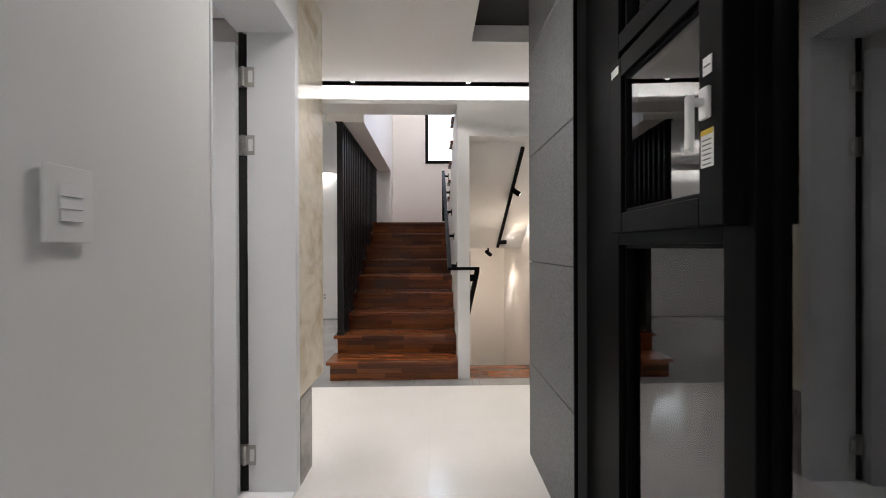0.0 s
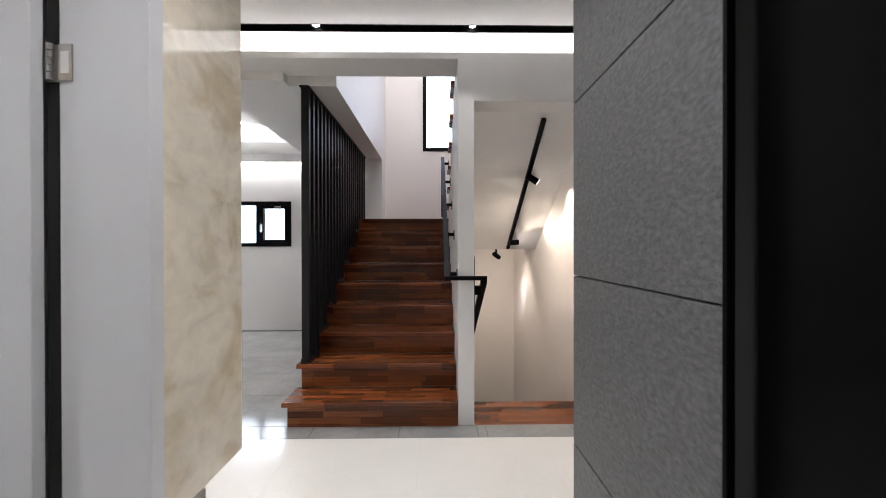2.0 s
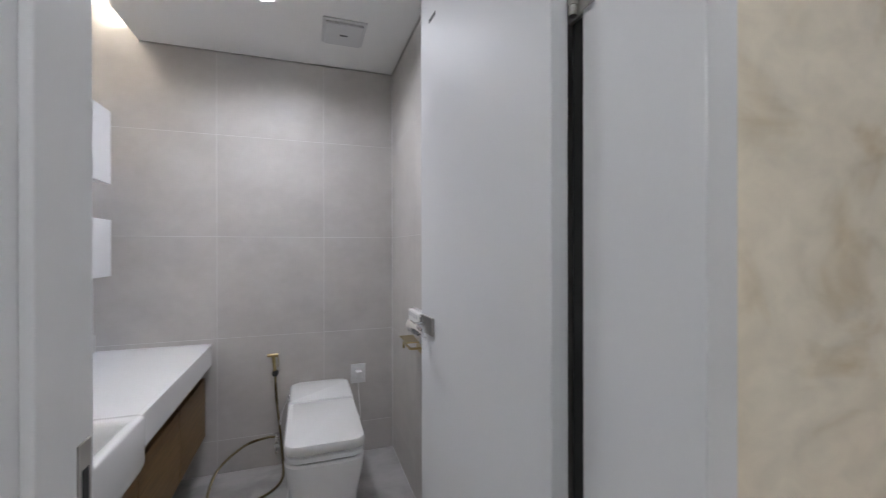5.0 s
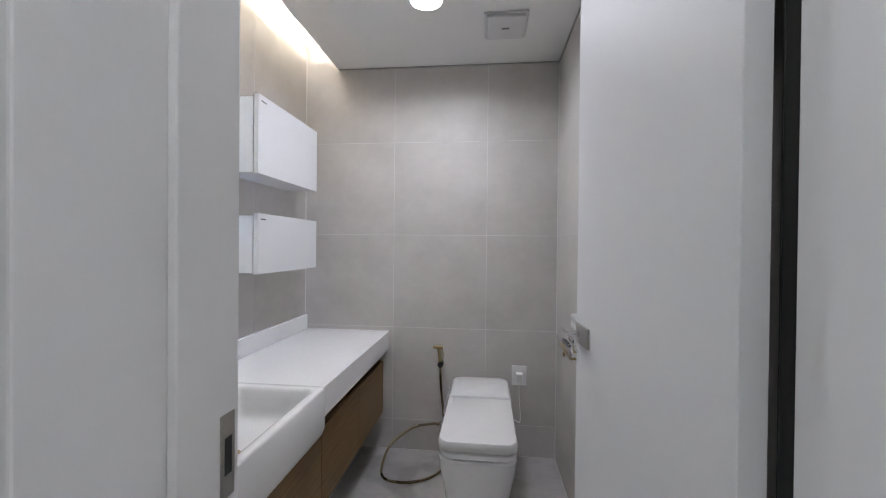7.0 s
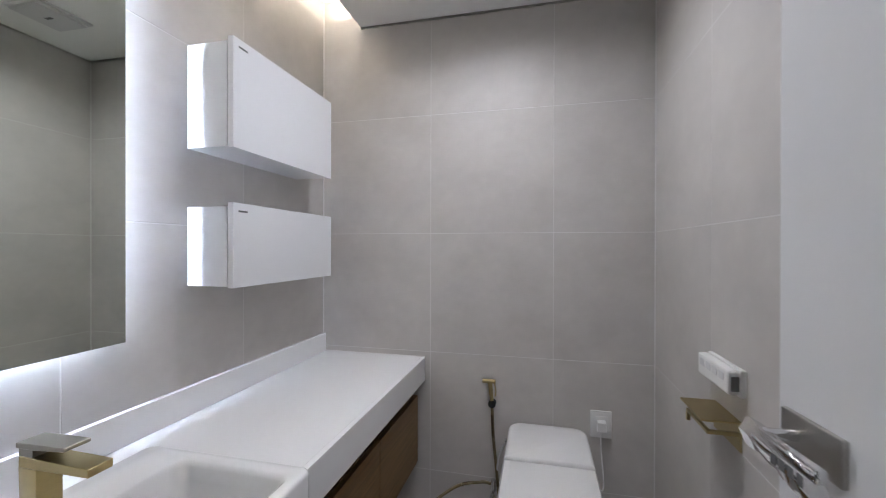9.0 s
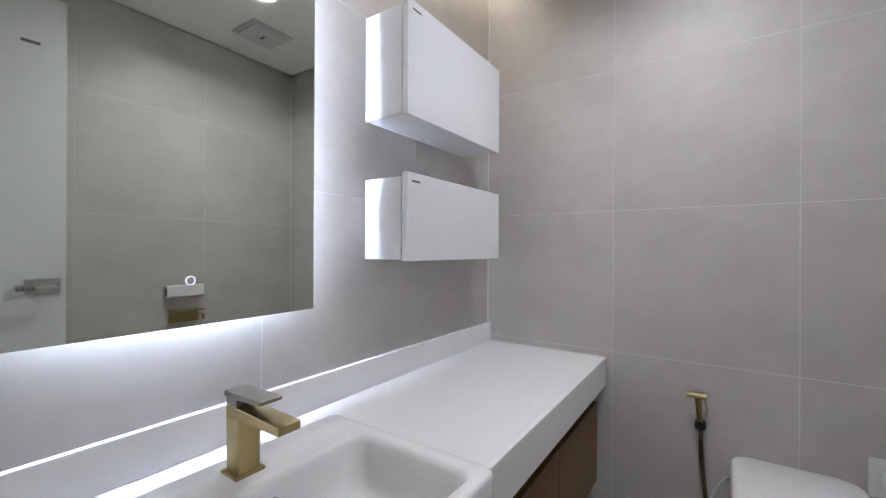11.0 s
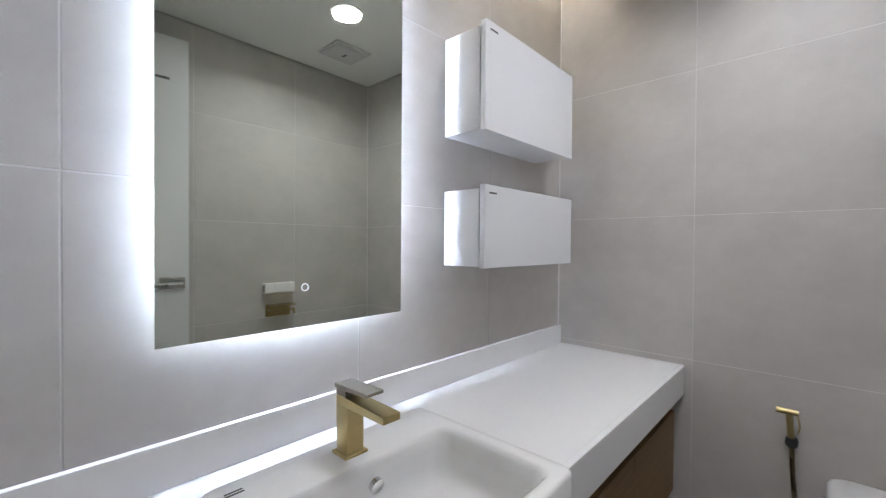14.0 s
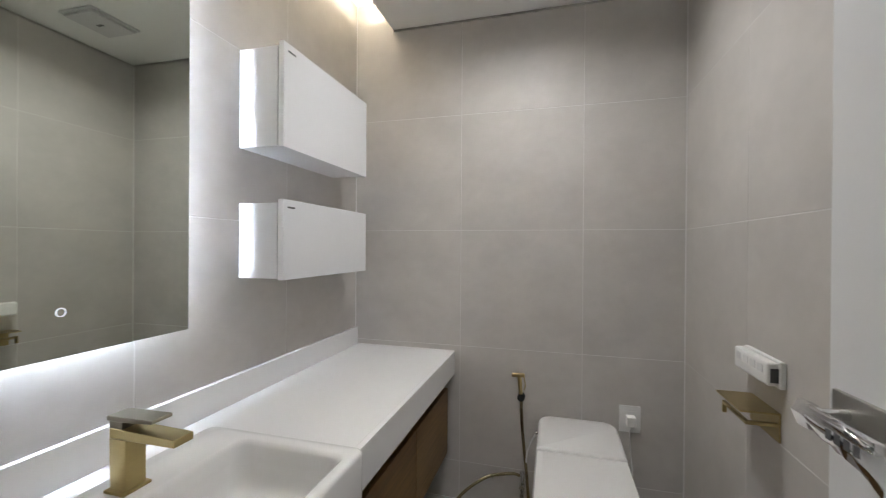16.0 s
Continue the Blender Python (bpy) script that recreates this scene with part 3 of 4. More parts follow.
# ---- stairs ----


def staircase():
    t = thing("staircase", -0.07, 6.7, 0.0, "polished red-brown laminated wood staircase", "stairs")
    xl, xr = -0.670, 0.531
    for i in range(9):
        y = Y1 + G * i
        z = R * (i + 1)
        part("riser", boxes([(xl, xr, y + 0.030, y + 0.048, z - R + (0.0 if i == 0 else 0.001), z - 0.034)], 0.001), M_WOOD, t)
        if i < 8:
            part("tread", boxes([(xl - 0.032, xr, y, y + G + 0.03, z - 0.034, z)], 0.004), M_WOOD, t)
    part("landing", boxes([(-0.702, 0.531, Y1 + G * 8, YB - 0.002, 9 * R - 0.034, 9 * R), (0.531, 1.551, 7.96, YB - 0.002, 9 * R - 0.034, 9 * R)], 0.003), M_WOOD, t, "wooden half landing")
    # closed side under the treads, stepped
    rows = []
    for i in range(8):
        y = Y1 + G * i
        rows.append((xl, xl + 0.02, y + 0.05, y + G + 0.048, 0.0, R * (i + 1) - 0.036))
    part("stringer", boxes(rows), M_WOOD, t)
    return t


def upper_flight():
    t = thing("staircase", 1.1, 6.8, 1.593, "upper wooden stair flight over the white dividing wall", "stairs")
    for i in range(7):
        y = 7.92 - G * i
        z = 1.593 + RU * (i + 1)
        part("tread", boxes([(0.50, 1.551, max(y - G - 0.03, 5.905), y, z - 0.034, z)], 0.004), M_WOOD, t)
        part("riser", boxes([(0.647, 1.551, y - 0.048, y - 0.030, z - RU, z - 0.036)]), M_WOOD, t)
    return t


def lower_flight():
    t = thing("staircase", 1.1, 6.2, 0.0, "wooden stairs going down behind the white pier", "stairs")
    part("landing", boxes([(0.647, 1.551, 5.576, 6.01, -0.034, 0.0)], 0.004), M_WOOD, t)
    for i in range(6):
        part("tread", boxes([(0.647, 1.551, 5.98 + 0.28 * i + 0.03, 6.01 + 0.28 * (i + 1), -0.034 - RU * (i + 1), -RU * (i + 1))], 0.004), M_WOOD, t)
        part("riser", boxes([(0.647, 1.551, 5.985 + 0.28 * i, 6.003 + 0.28 * i, -RU * (i + 1), -0.036 - RU * i)]), M_WOOD, t)
    return t


staircase()
upper_flight()
lower_flight()


def bar_screen():
    t = thing("railing", -0.635, 6.9, 0.35, "tall black steel bar screen standing on the stair treads", "railing")
    y = Y1 + G + 0.04
    while y < 8.36:
        i = min(8, int((y - Y1 - 0.001) / G))
        z = R * (i + 1)
        if y > Y1 + G * 8:
            z = 9 * R
        part("bar", boxes([(-0.672, -0.612, y, y + 0.045, z, 2.505)], 0.0015), M_BAR, t)
        y += 0.115
    part("top_channel", boxes([(-0.680, -0.606, Y1 + G + 0.02, 8.38, 2.505, 2.5185)]), M_BAR, t)
    for i in range(1, 8):
        y = Y1 + G * i
        s = part("shoe", boxes([(-0.676, -0.608, y + 0.034, y + G - 0.004, R * (i + 1), R * (i + 1) + 0.035)], 0.001), M_BAR, t)
        bm = bmesh.new()
        add_cyl(bm, (-0.608, y + 0.05, R * (i + 1) + 0.018), (-0.603, y + 0.05, R * (i + 1) + 0.018), 0.006, seg=10)
        part("bolt", bm, M_STEEL, s)
    return t


bar_screen()
structure("landing_edge", [(-0.70, -0.489, 7.99, 8.50, 1.30, 1.598)], M_PAINT)


def wall_rail():
    t = thing("handrail", 0.45, 6.6, 1.6, "black flat steel handrail on the white stair wall", "handrail")
    x0, x1 = 0.435, 0.475
    y0, z0, y1, z1 = 5.56, 1.045, 7.73, 2.37
    bm = bmesh.new()
    h = 0.016
    v = [bm.verts.new(p) for p in ((x0, y0, z0 - h), (x1, y0, z0 - h), (x1, y1, z1 - h), (x0, y1, z1 - h), (x0, y0, z0 + h), (x1, y0, z0 + h), (x1, y1, z1 + h), (x0, y1, z1 + h))]
    for f in ((3, 2, 1, 0), (4, 5, 6, 7), (0, 1, 5, 4), (1, 2, 6, 5), (2, 3, 7, 6), (3, 0, 4, 7)):
        bm.faces.new([v[i] for i in f])
    part("rail", bm, M_BLACK, t)
    part("cross_rail", boxes([(0.435, 0.735, 5.535, 5.565, 1.030, 1.060)], 0.002), M_BLACK, t)
    part("end_bar", boxes([(x0, x1, 7.715, 7.735, 1.634, 2.37)], 0.002), M_BLACK, t)
    for i in range(5):
        f = 0.04 + 0.23 * i
        y, z = y0 + (y1 - y0) * f, z0 + (z1 - z0) * f
        b = part("bracket", boxes([(x1 - 0.02, 0.5315, y, y + 0.022, z - 0.045, z - 0.016)], 0.002), M_BLACK, t)
        part("bracket_plate", boxes([(0.524, 0.5318, y - 0.02, y + 0.042, z - 0.075, z + 0.005)], 0.002), M_BLACK, b)
    # rail down the lower flight
    bm = bmesh.new()
    ya, za, yb, zb = 5.54, 1.03, 6.6, 0.42
    xa, xb = 0.69, 0.735
    v = [bm.verts.new(p) for p in ((xa, ya, za - h), (xb, ya, za - h), (xb, yb, zb - h), (xa, yb, zb - h), (xa, ya, za + h), (xb, ya, za + h), (xb, yb, zb + h), (xa, yb, zb + h))]
    for f in ((3, 2, 1, 0), (4, 5, 6, 7), (0, 1, 5, 4), (1, 2, 6, 5), (2, 3, 7, 6), (3, 0, 4, 7)):
        bm.faces.new([v[i] for i in f])
    part("rail", bm, M_BLACK, t)
    part("bracket", boxes([(0.646, 0.70, 5.60, 5.65, 0.92, 0.985)], 0.003), M_BLACK, t)
    part("guide_bar", boxes([(0.6462, 0.652, 5.585, 5.60, 0.66, 1.20)]), M_BLACK, t)
    return t


wall_rail()

# ---- track light under the sloping soffit ----


def track_light():
    t = thing("track_light", 1.2, 6.4, 1.9, "black track rail with three adjustable spot heads", "track light")

    def soffit(y):
        return 2.30 - (y - 5.80) * (2.30 - 1.24) / 1.70
    a, b = Vector((1.215, 5.84, soffit(5.84) - 0.018)), Vector((1.215, 7.45, soffit(7.45) - 0.018))
    bm = bmesh.new()
    bmesh.ops.create_cube(bm, size=1, matrix=Matrix.Translation((a + b) / 2) @ (b - a).to_track_quat("Y", "Z").to_matrix().to_4x4() @ Matrix.Diagonal((0.034, (b - a).length, 0.034, 1)))
    part("rail", bm, M_BLACK, t)
    for y, d in ((6.32, Vector((0.75, -0.1, -0.5))), (7.22, Vector((0.9, 0.15, 0.05)))):
        p = Vector((1.215, y, soffit(y) - 0.035))
        bm = bmesh.new()
        add_cyl(bm, p, p + Vector((0.0, 0, -0.05)), 0.010, seg=12)
        c = p + Vector((0.02, 0, -0.065))
        d = d.normalized()
        add_cyl(bm, c - d * 0.05, c + d * 0.06, 0.030, seg=20)
        head = part("spot_head", bm, M_BLACK, t, smooth=True)
        bm = bmesh.new()
        add_cyl(bm, c + d * 0.058, c + d * 0.062, 0.024, seg=20)
        part("lens", bm, M_LENS, head)
    return t


track_light()
single = thing("spot_lamp", 1.15, 7.7, 1.2, "small black ceiling spot under the landing", "spot lamp")
bm = bmesh.new()
add_cyl(bm, (1.10, 7.60, 1.238), (1.10, 7.60, 1.18), 0.012, seg=12)
add_cyl(bm, (1.07, 7.57, 1.185), (1.14, 7.64, 1.135), 0.028, seg=20)
part("spot_head", bm, M_BLACK, single, smooth=True)
spot(1.33, 6.30, 1.84, (1.55, 6.24, 1.62), 11, 60, WARM, 0.9)
# added wide fill lamp in the stair lane, no fixture of its own
spot(1.08, 6.34, 1.80, (1.30, 6.9, 0.0), 40, 140, WARM, 1.0, 0.05)
spot(1.31, 7.20, 1.37, (1.55, 6.85, 1.50), 8, 70, WARM)
spot(1.165, 7.665, 1.12, (1.552, 8.22, 0.62), 30, 30, NEUTRAL, 0.8)
# second added fill lamp, widens the landing spot onto the back wall
spot(1.165, 7.665, 1.11, (1.0, 8.85, -0.4), 19, 165, WARM, 1.0)

# ---- bathroom door ----


def bath_door():
    t = thing("door_1", -0.69, 3.85, ZF, "plain white flush door standing open into the bathroom", "door")
    leaf = part("leaf", boxes([(-0.745, 0.0, -0.04, 0.0, 0.02, 2.31)], 0.002), M_DOOR, t)
    for side, y in ((1, -0.04), (-1, 0.0)):
        rose = part("handle_plate", boxes([(-0.727, -0.615, y - 0.008 if side > 0 else y, y if side > 0 else y + 0.008, 1.034, 1.094)], 0.002), M_STEEL, leaf, "flat rectangular satin steel plate")
        s = -1 if side > 0 else 1
        bm = bmesh.new()
        add_cyl(bm, (-0.695, y + s * 0.008, 1.064), (-0.695, y + s * 0.05, 1.064), 0.008, seg=16)
        add_box(bm, -0.709, -0.580, min(y + s * 0.045, y + s * 0.058), max(y + s * 0.045, y + s * 0.058), 1.055, 1.073, bevel=0.003)
        part("lever", bm, M_CHROME, rose, "chrome lever", smooth=True)
    bm = bmesh.new()
    bmesh.ops.create_grid(bm, x_segments=14, y_segments=10, size=0.5, matrix=Matrix.Identity(4))
    for v in bm.verts:
        u, w = v.co.x + 0.5, (v.co.y + 0.5) * 2 * math.pi
        k = 0.019 + 0.008 * noise.noise(Vector((u * 9, w * 1.7, 0.3)))
        v.co = Vector((-0.715 + 0.165 * u, -0.098 + 0.55 * k * math.cos(w), 1.062 - 0.03 * u * u + k * math.sin(w)))
    w = part("wrapping", bm, M_WRAP, leaf, "crumpled clear plastic wrap on the lever", smooth=True)
    w.visible_shadow = False
    for i in range(4):
        part("print_mark", boxes([(-0.64 + 0.016 * i, -0.629 + 0.016 * i, -0.1105, -0.1098, 1.050, 1.064)], 0.0004), M_INK, leaf)
    part("latch_plate", boxes([(-0.7465, -0.7445, -0.032, -0.008, 1.0, 1.16)]), M_STEEL, leaf)
    part("sticker", boxes([(-0.66, -0.60, -0.0412, -0.04, 2.09, 2.103)]), M_INK, leaf)
    t.matrix_basis = pose(-0.682, 3.828, ZF, 0, 0, 3.6)
    for c in t.children_recursive:
        c.matrix_parent_inverse = Matrix()
    return t


bath_door()


def door_frame():
    t = thing("door_frame", XB, 3.45, 0.0, "white door lining with three steel hinges and a strike plate", "door frame")
    part("jamb", boxes([(XB - 0.006, XW + 0.004, 3.05, 3.064, 0.003, 2.37), (XB - 0.006, XB + 0.12, 3.064, 3.078, 0.003, 2.335)], 0.003), M_DOOR, t)
    part("jamb", boxes([(XB + 0.041, XW + 0.004, 3.830, 3.886, 0.003, 2.37)], 0.003), M_DOOR, t)
    # hinge jamb and strip coloured dark as the shade between leaf and jamb
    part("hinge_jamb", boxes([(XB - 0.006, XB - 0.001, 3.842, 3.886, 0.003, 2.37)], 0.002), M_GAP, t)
    part("gap", boxes([(XB - 0.0005, XB + 0.0405, 3.843, 3.886, 0.003, 2.335)]), M_GAP, t, "hinge gap, its shade put in as a dark strip")
    part("head", boxes([(XB - 0.006, XW + 0.004, 3.064, 3.830, 2.335, 2.37)], 0.003), M_DOOR, t)
    for z in (2.111, 1.765, 0.194):
        bm = boxes([(XB + 0.042, XB + 0.080, 3.825, 3.8295, z - 0.05, z + 0.05), (XB - 0.004, XB + 0.0405, 3.832, 3.8415, z - 0.05, z + 0.05)], 0.0015)
        h = part("hinge", bm, M_STEEL, t)
        bm = bmesh.new()
        for k in range(5):
            add_cyl(bm, (XB + 0.022, 3.824, z - 0.05 + 0.02 * k + 0.001), (XB + 0.022, 3.824, z - 0.05 + 0.02 * (k + 1) - 0.001), 0.009, seg=16)
        part("knuckle", bm, M_STEEL, h, smooth=True)
        bm = boxes([(XB + 0.050, XB + 0.072, 3.8235, 3.8252, z - 0.03, z + 0.03)], 0.0005)
        part("cover", bm, M_PLASTIC, h)
    s = part("strike_plate", boxes([(XB + 0.006, XB + 0.038, 3.0775, 3.080, 0.91, 1.035)], 0.001), M_STEEL, t)
    # black patch in place of the shade inside the hole
    part("strike_hole", boxes([(XB + 0.014, XB + 0.030, 3.0798, 3.0806, 0.945, 1.0)]), M_RUBBER_SHADE, s)
    return t


door_frame()

# ---- bathroom things ----


def ring(cx, cy, hx, hy, r, z, n=6):
    """A rounded rectangle as a list of points."""
    pts = []
    for qx, qy, a0 in ((1, 1, 0), (-1, 1, 90), (-1, -1, 180), (1, -1, 270)):
        for k in range(n + 1):
            a = radians(a0 + 90 * k / n)
            pts.append((cx + qx * (hx - r) + r * math.cos(a), cy + qy * (hy - r) + r * math.sin(a), z))
    return pts


def lid_ring(cx, cy, hx, hy, front, back, z, n=6):
    """A rectangle with its own corner radius at the front and at the back."""
    pts = []
    for qx, qy, a0 in ((1, 1, 0), (-1, 1, 90), (-1, -1, 180), (1, -1, 270)):
        r = front if qx > 0 else back
        for k in range(n + 1):
            a = radians(a0 + 90 * k / n)
            pts.append((cx + qx * (hx - r) + r * math.cos(a), cy + qy * (hy - r) + r * math.sin(a), z))
    return pts


def loft(bm, rings, close_first=True, close_last=True):
    rows = [[bm.verts.new(p) for p in r] for r in rings]
    n = len(rows[0])
    for a, b in zip(rows[:-1], rows[1:]):
        for i in range(n):
            bm.faces.new((a[i], a[(i + 1) % n], b[(i + 1) % n], b[i]))
    if close_first:
        bm.faces.new(rows[0][::-1])
    if close_last:
        bm.faces.new(rows[-1])
    return rows


def tube(pts, r, seg=10, cyclic=False):
    """A round tube along points, as a mesh."""
    bm = bmesh.new()
    pts = [Vector(p) for p in pts]
    prev = None
    up = Vector((0, 0, 1))
    for i, p in enumerate(pts):
        d = (pts[min(i + 1, len(pts) - 1)] - pts[max(i - 1, 0)]).normalized()
        side = d.cross(up)
        if side.length < 1e-3:
            side = d.cross(Vector((1, 0, 0)))
        side.normalize()
        nrm = side.cross(d)
        row = [bm.verts.new(p + r * (math.cos(2 * math.pi * k / seg) * side + math.sin(2 * math.pi * k / seg) * nrm)) for k in range(seg)]
        if prev:
            for k in range(seg):
                bm.faces.new((prev[k], prev[(k + 1) % seg], row[(k + 1) % seg], row[k]))
        else:
            bm.faces.new(row[::-1])
        prev = row
    bm.faces.new(prev)
    return bm


def arc(points, n=10):
    """Smooth points through a few given ones."""
    p = [Vector(q) for q in points]
    p = [2 * p[0] - p[1]] + p + [2 * p[-1] - p[-2]]
    out = []
    for i in range(1, len(p) - 2):
        for k in range(n):
            t = k / n
            out.append(0.5 * ((2 * p[i]) + (p[i + 1] - p[i - 1]) * t + (2 * p[i - 1] - 5 * p[i] + 4 * p[i + 1] - p[i + 2]) * t * t + (3 * p[i] - p[i - 1] - 3 * p[i + 1] + p[i + 2]) * t ** 3))
    out.append(p[-2])
    return out


# counter, its upstand and the drop apron
CZ, CF = 0.722, 2.824
BX0, BX1 = -1.605, -1.005
counter = thing("countertop", -1.7, 2.5, 0.58, "white solid-surface vanity counter with a low upstand", "countertop")
bm = bmesh.new()
xs, ys = (XWEST + 0.002, BX0 - 0.001, BX1 + 0.001, XB - 0.002), (YS + 0.002, 2.352, CF - 0.0201)
for z, flip in ((CZ, False), (CZ - 0.03, True)):
    grid = [[bm.verts.new((x, y, z)) for y in ys] for x in xs]
    for i in range(3):
        for j in range(2):
            if (i, j) != (1, 1):
                q = [grid[i][j], grid[i + 1][j], grid[i + 1][j + 1], grid[i][j + 1]]
                bm.faces.new(q[::-1] if flip else q)
part("slab", bm, M_SOLID, counter)
part("apron", boxes([(XWEST + 0.002, BX0 - 0.001, CF - 0.02, CF, 0.602, CZ)], 0.002), M_SOLID, counter)
part("apron", boxes([(BX1 + 0.001, XB - 0.002, CF - 0.02, CF, 0.602, CZ)], 0.002), M_SOLID, counter)
part("upstand", boxes([(XWEST + 0.002, XB - 0.002, YS + 0.001, 2.268, CZ + 0.001, 0.818)], 0.002), M_SOLID, counter)


def vanity_unit(x0, x1):
    t = thing("vanity_cabinet", (x0 + x1) / 2, 2.5, 0.215, "wall-hung walnut veneer vanity cabinet under the white counter", "cabinet", "vanity cabinets")
    part("body", boxes([(x0, x1, YS + 0.002, 2.775, 0.21, 0.540)]), M_VANITY, t)
    part("door", boxes([(x0 + 0.002, x1 - 0.002, 2.778, 2.797, 0.205, 0.538)], 0.0015), M_VANITY, t)
    # black block gives the gap under the counter its shade
    part("finger_gap", boxes([(x0, x1, YS + 0.002, 2.755, 0.5405, 0.6015)]), M_RUBBER_SHADE, t, "recessed finger gap, its shade put in as a black block")
    return t


for a, b in ((-2.655, -2.159), (-2.159, -1.677), (-1.677, -1.19), (-1.19, -0.70)):
    vanity_unit(a, b)


def basin():
    t = thing("washbasin", -1.305, 2.6, 0.56, "white ceramic semi-recessed washbasin set in the counter", "washbasin")
    cx, hx = (BX0 + BX1) / 2, (BX1 - BX0) / 2
    cy, hy = (2.354 + 2.848) / 2, (2.848 - 2.354) / 2
    ix, iy, ihx, ihy = cx, 2.655, 0.252, 0.158
    bm = bmesh.new()
    loft(bm, [ring(cx, cy, hx - 0.03, hy - 0.03, 0.05, 0.552), ring(cx, cy, hx - 0.008, hy - 0.008, 0.03, 0.562), ring(cx, cy, hx, hy, 0.026, 0.585),
              ring(cx, cy, hx, hy, 0.026, 0.728), ring(cx, cy, hx - 0.002, hy - 0.002, 0.026, 0.734), ring(cx, cy, hx - 0.007, hy - 0.007, 0.026, 0.738),
              ring(ix, iy, ihx + 0.008, ihy + 0.008, 0.034, 0.738), ring(ix, iy, ihx + 0.002, ihy + 0.002, 0.034, 0.735), ring(ix, iy, ihx - 0.005, ihy - 0.004, 0.036, 0.725),
              ring(ix, iy, ihx - 0.010, ihy - 0.008, 0.036, 0.695), ring(ix, iy, ihx - 0.017, ihy - 0.014, 0.038, 0.662), ring(ix, iy, ihx - 0.026, ihy - 0.022, 0.042, 0.640), ring(ix, iy, ihx - 0.044, ihy - 0.036, 0.044, 0.624), ring(ix, iy, ihx - 0.085, ihy - 0.062, 0.044, 0.614), ring(ix, iy, ihx - 0.15, ihy - 0.100, 0.040, 0.608), ring(ix, iy, 0.03, 0.03, 0.02, 0.604)])
    part("bowl", bm, M_CERAMIC, t, smooth=True)
    bm = bmesh.new()
    add_cyl(bm, (-1.318, 2.508, 0.688), (-1.318, 2.520, 0.685), 0.017)
    part("overflow", bm, M_CHROME, t, "round chrome overflow cap", smooth=True)
    bm = bmesh.new()
    add_cyl(bm, (-1.305, 2.655, 0.604), (-1.305, 2.655, 0.616), 0.030, 0.027)
    part("drain", bm, M_BRASS, t, "round brass waste plug", smooth=True)
    # small two-line maker's mark as plain bars
    for k, w in ((0, 0.040), (1, 0.034)):
        part("mark", boxes([(-1.075, -1.075 + w, 2.405 - 0.009 * k, 2.410 - 0.009 * k, 0.7378, 0.7386)]), M_INK, t)
    return t


basin()


def slab(bm, x0, x1, stations):
    """A flat bar along y, whose underside and top follow the stations (y, low, high)."""
    rows = [[bm.verts.new(p) for p in ((x0, y, a), (x1, y, a), (x1, y, b), (x0, y, b))] for y, a, b in stations]
    for p, q in zip(rows[:-1], rows[1:]):
        for k in range(4):
            bm.faces.new((p[k], p[(k + 1) % 4], q[(k + 1) % 4], q[k]))
    bm.faces.new(rows[0][::-1])
    bm.faces.new(rows[-1])
    bmesh.ops.recalc_face_normals(bm, faces=bm.faces)
    bmesh.ops.bevel(bm, geom=list(bm.edges), offset=0.0012, segments=1, affect="EDGES", profile=0.5, clamp_overlap=True)


def tap():
    t = thing("faucet", -1.303, 2.43, 0.738, "square brushed brass basin mixer with a steel-topped lever", "faucet")
    part("base_plate", boxes([(-1.334, -1.272, 2.405, 2.462, 0.738, 0.745)], 0.002), M_BRASS, t)
    bm = bmesh.new()
    loft(bm, [ring(-1.303, 2.434, 0.023, 0.022, 0.003, 0.745, 2), ring(-1.303, 2.432, 0.023, 0.024, 0.003, 0.852, 2)])
    part("body", bm, M_BRASS, t, smooth=True)
    bm = bmesh.new()
    slab(bm, -1.326, -1.280, ((2.410, 0.8525, 0.8735), (2.462, 0.8525, 0.873), (2.585, 0.8535, 0.870)))
    part("spout", bm, M_BRASS, t)
    part("neck", boxes([(-1.325, -1.281, 2.409, 2.446, 0.8742, 0.889)], 0.001), M_LEVER, t)
    bm = bmesh.new()
    slab(bm, -1.327, -1.279, ((2.404, 0.8895, 0.900), (2.446, 0.8895, 0.901), (2.528, 0.8950, 0.9025)))
    part("lever", bm, M_LEVER, t, "flat steel lever")
    return t


tap()


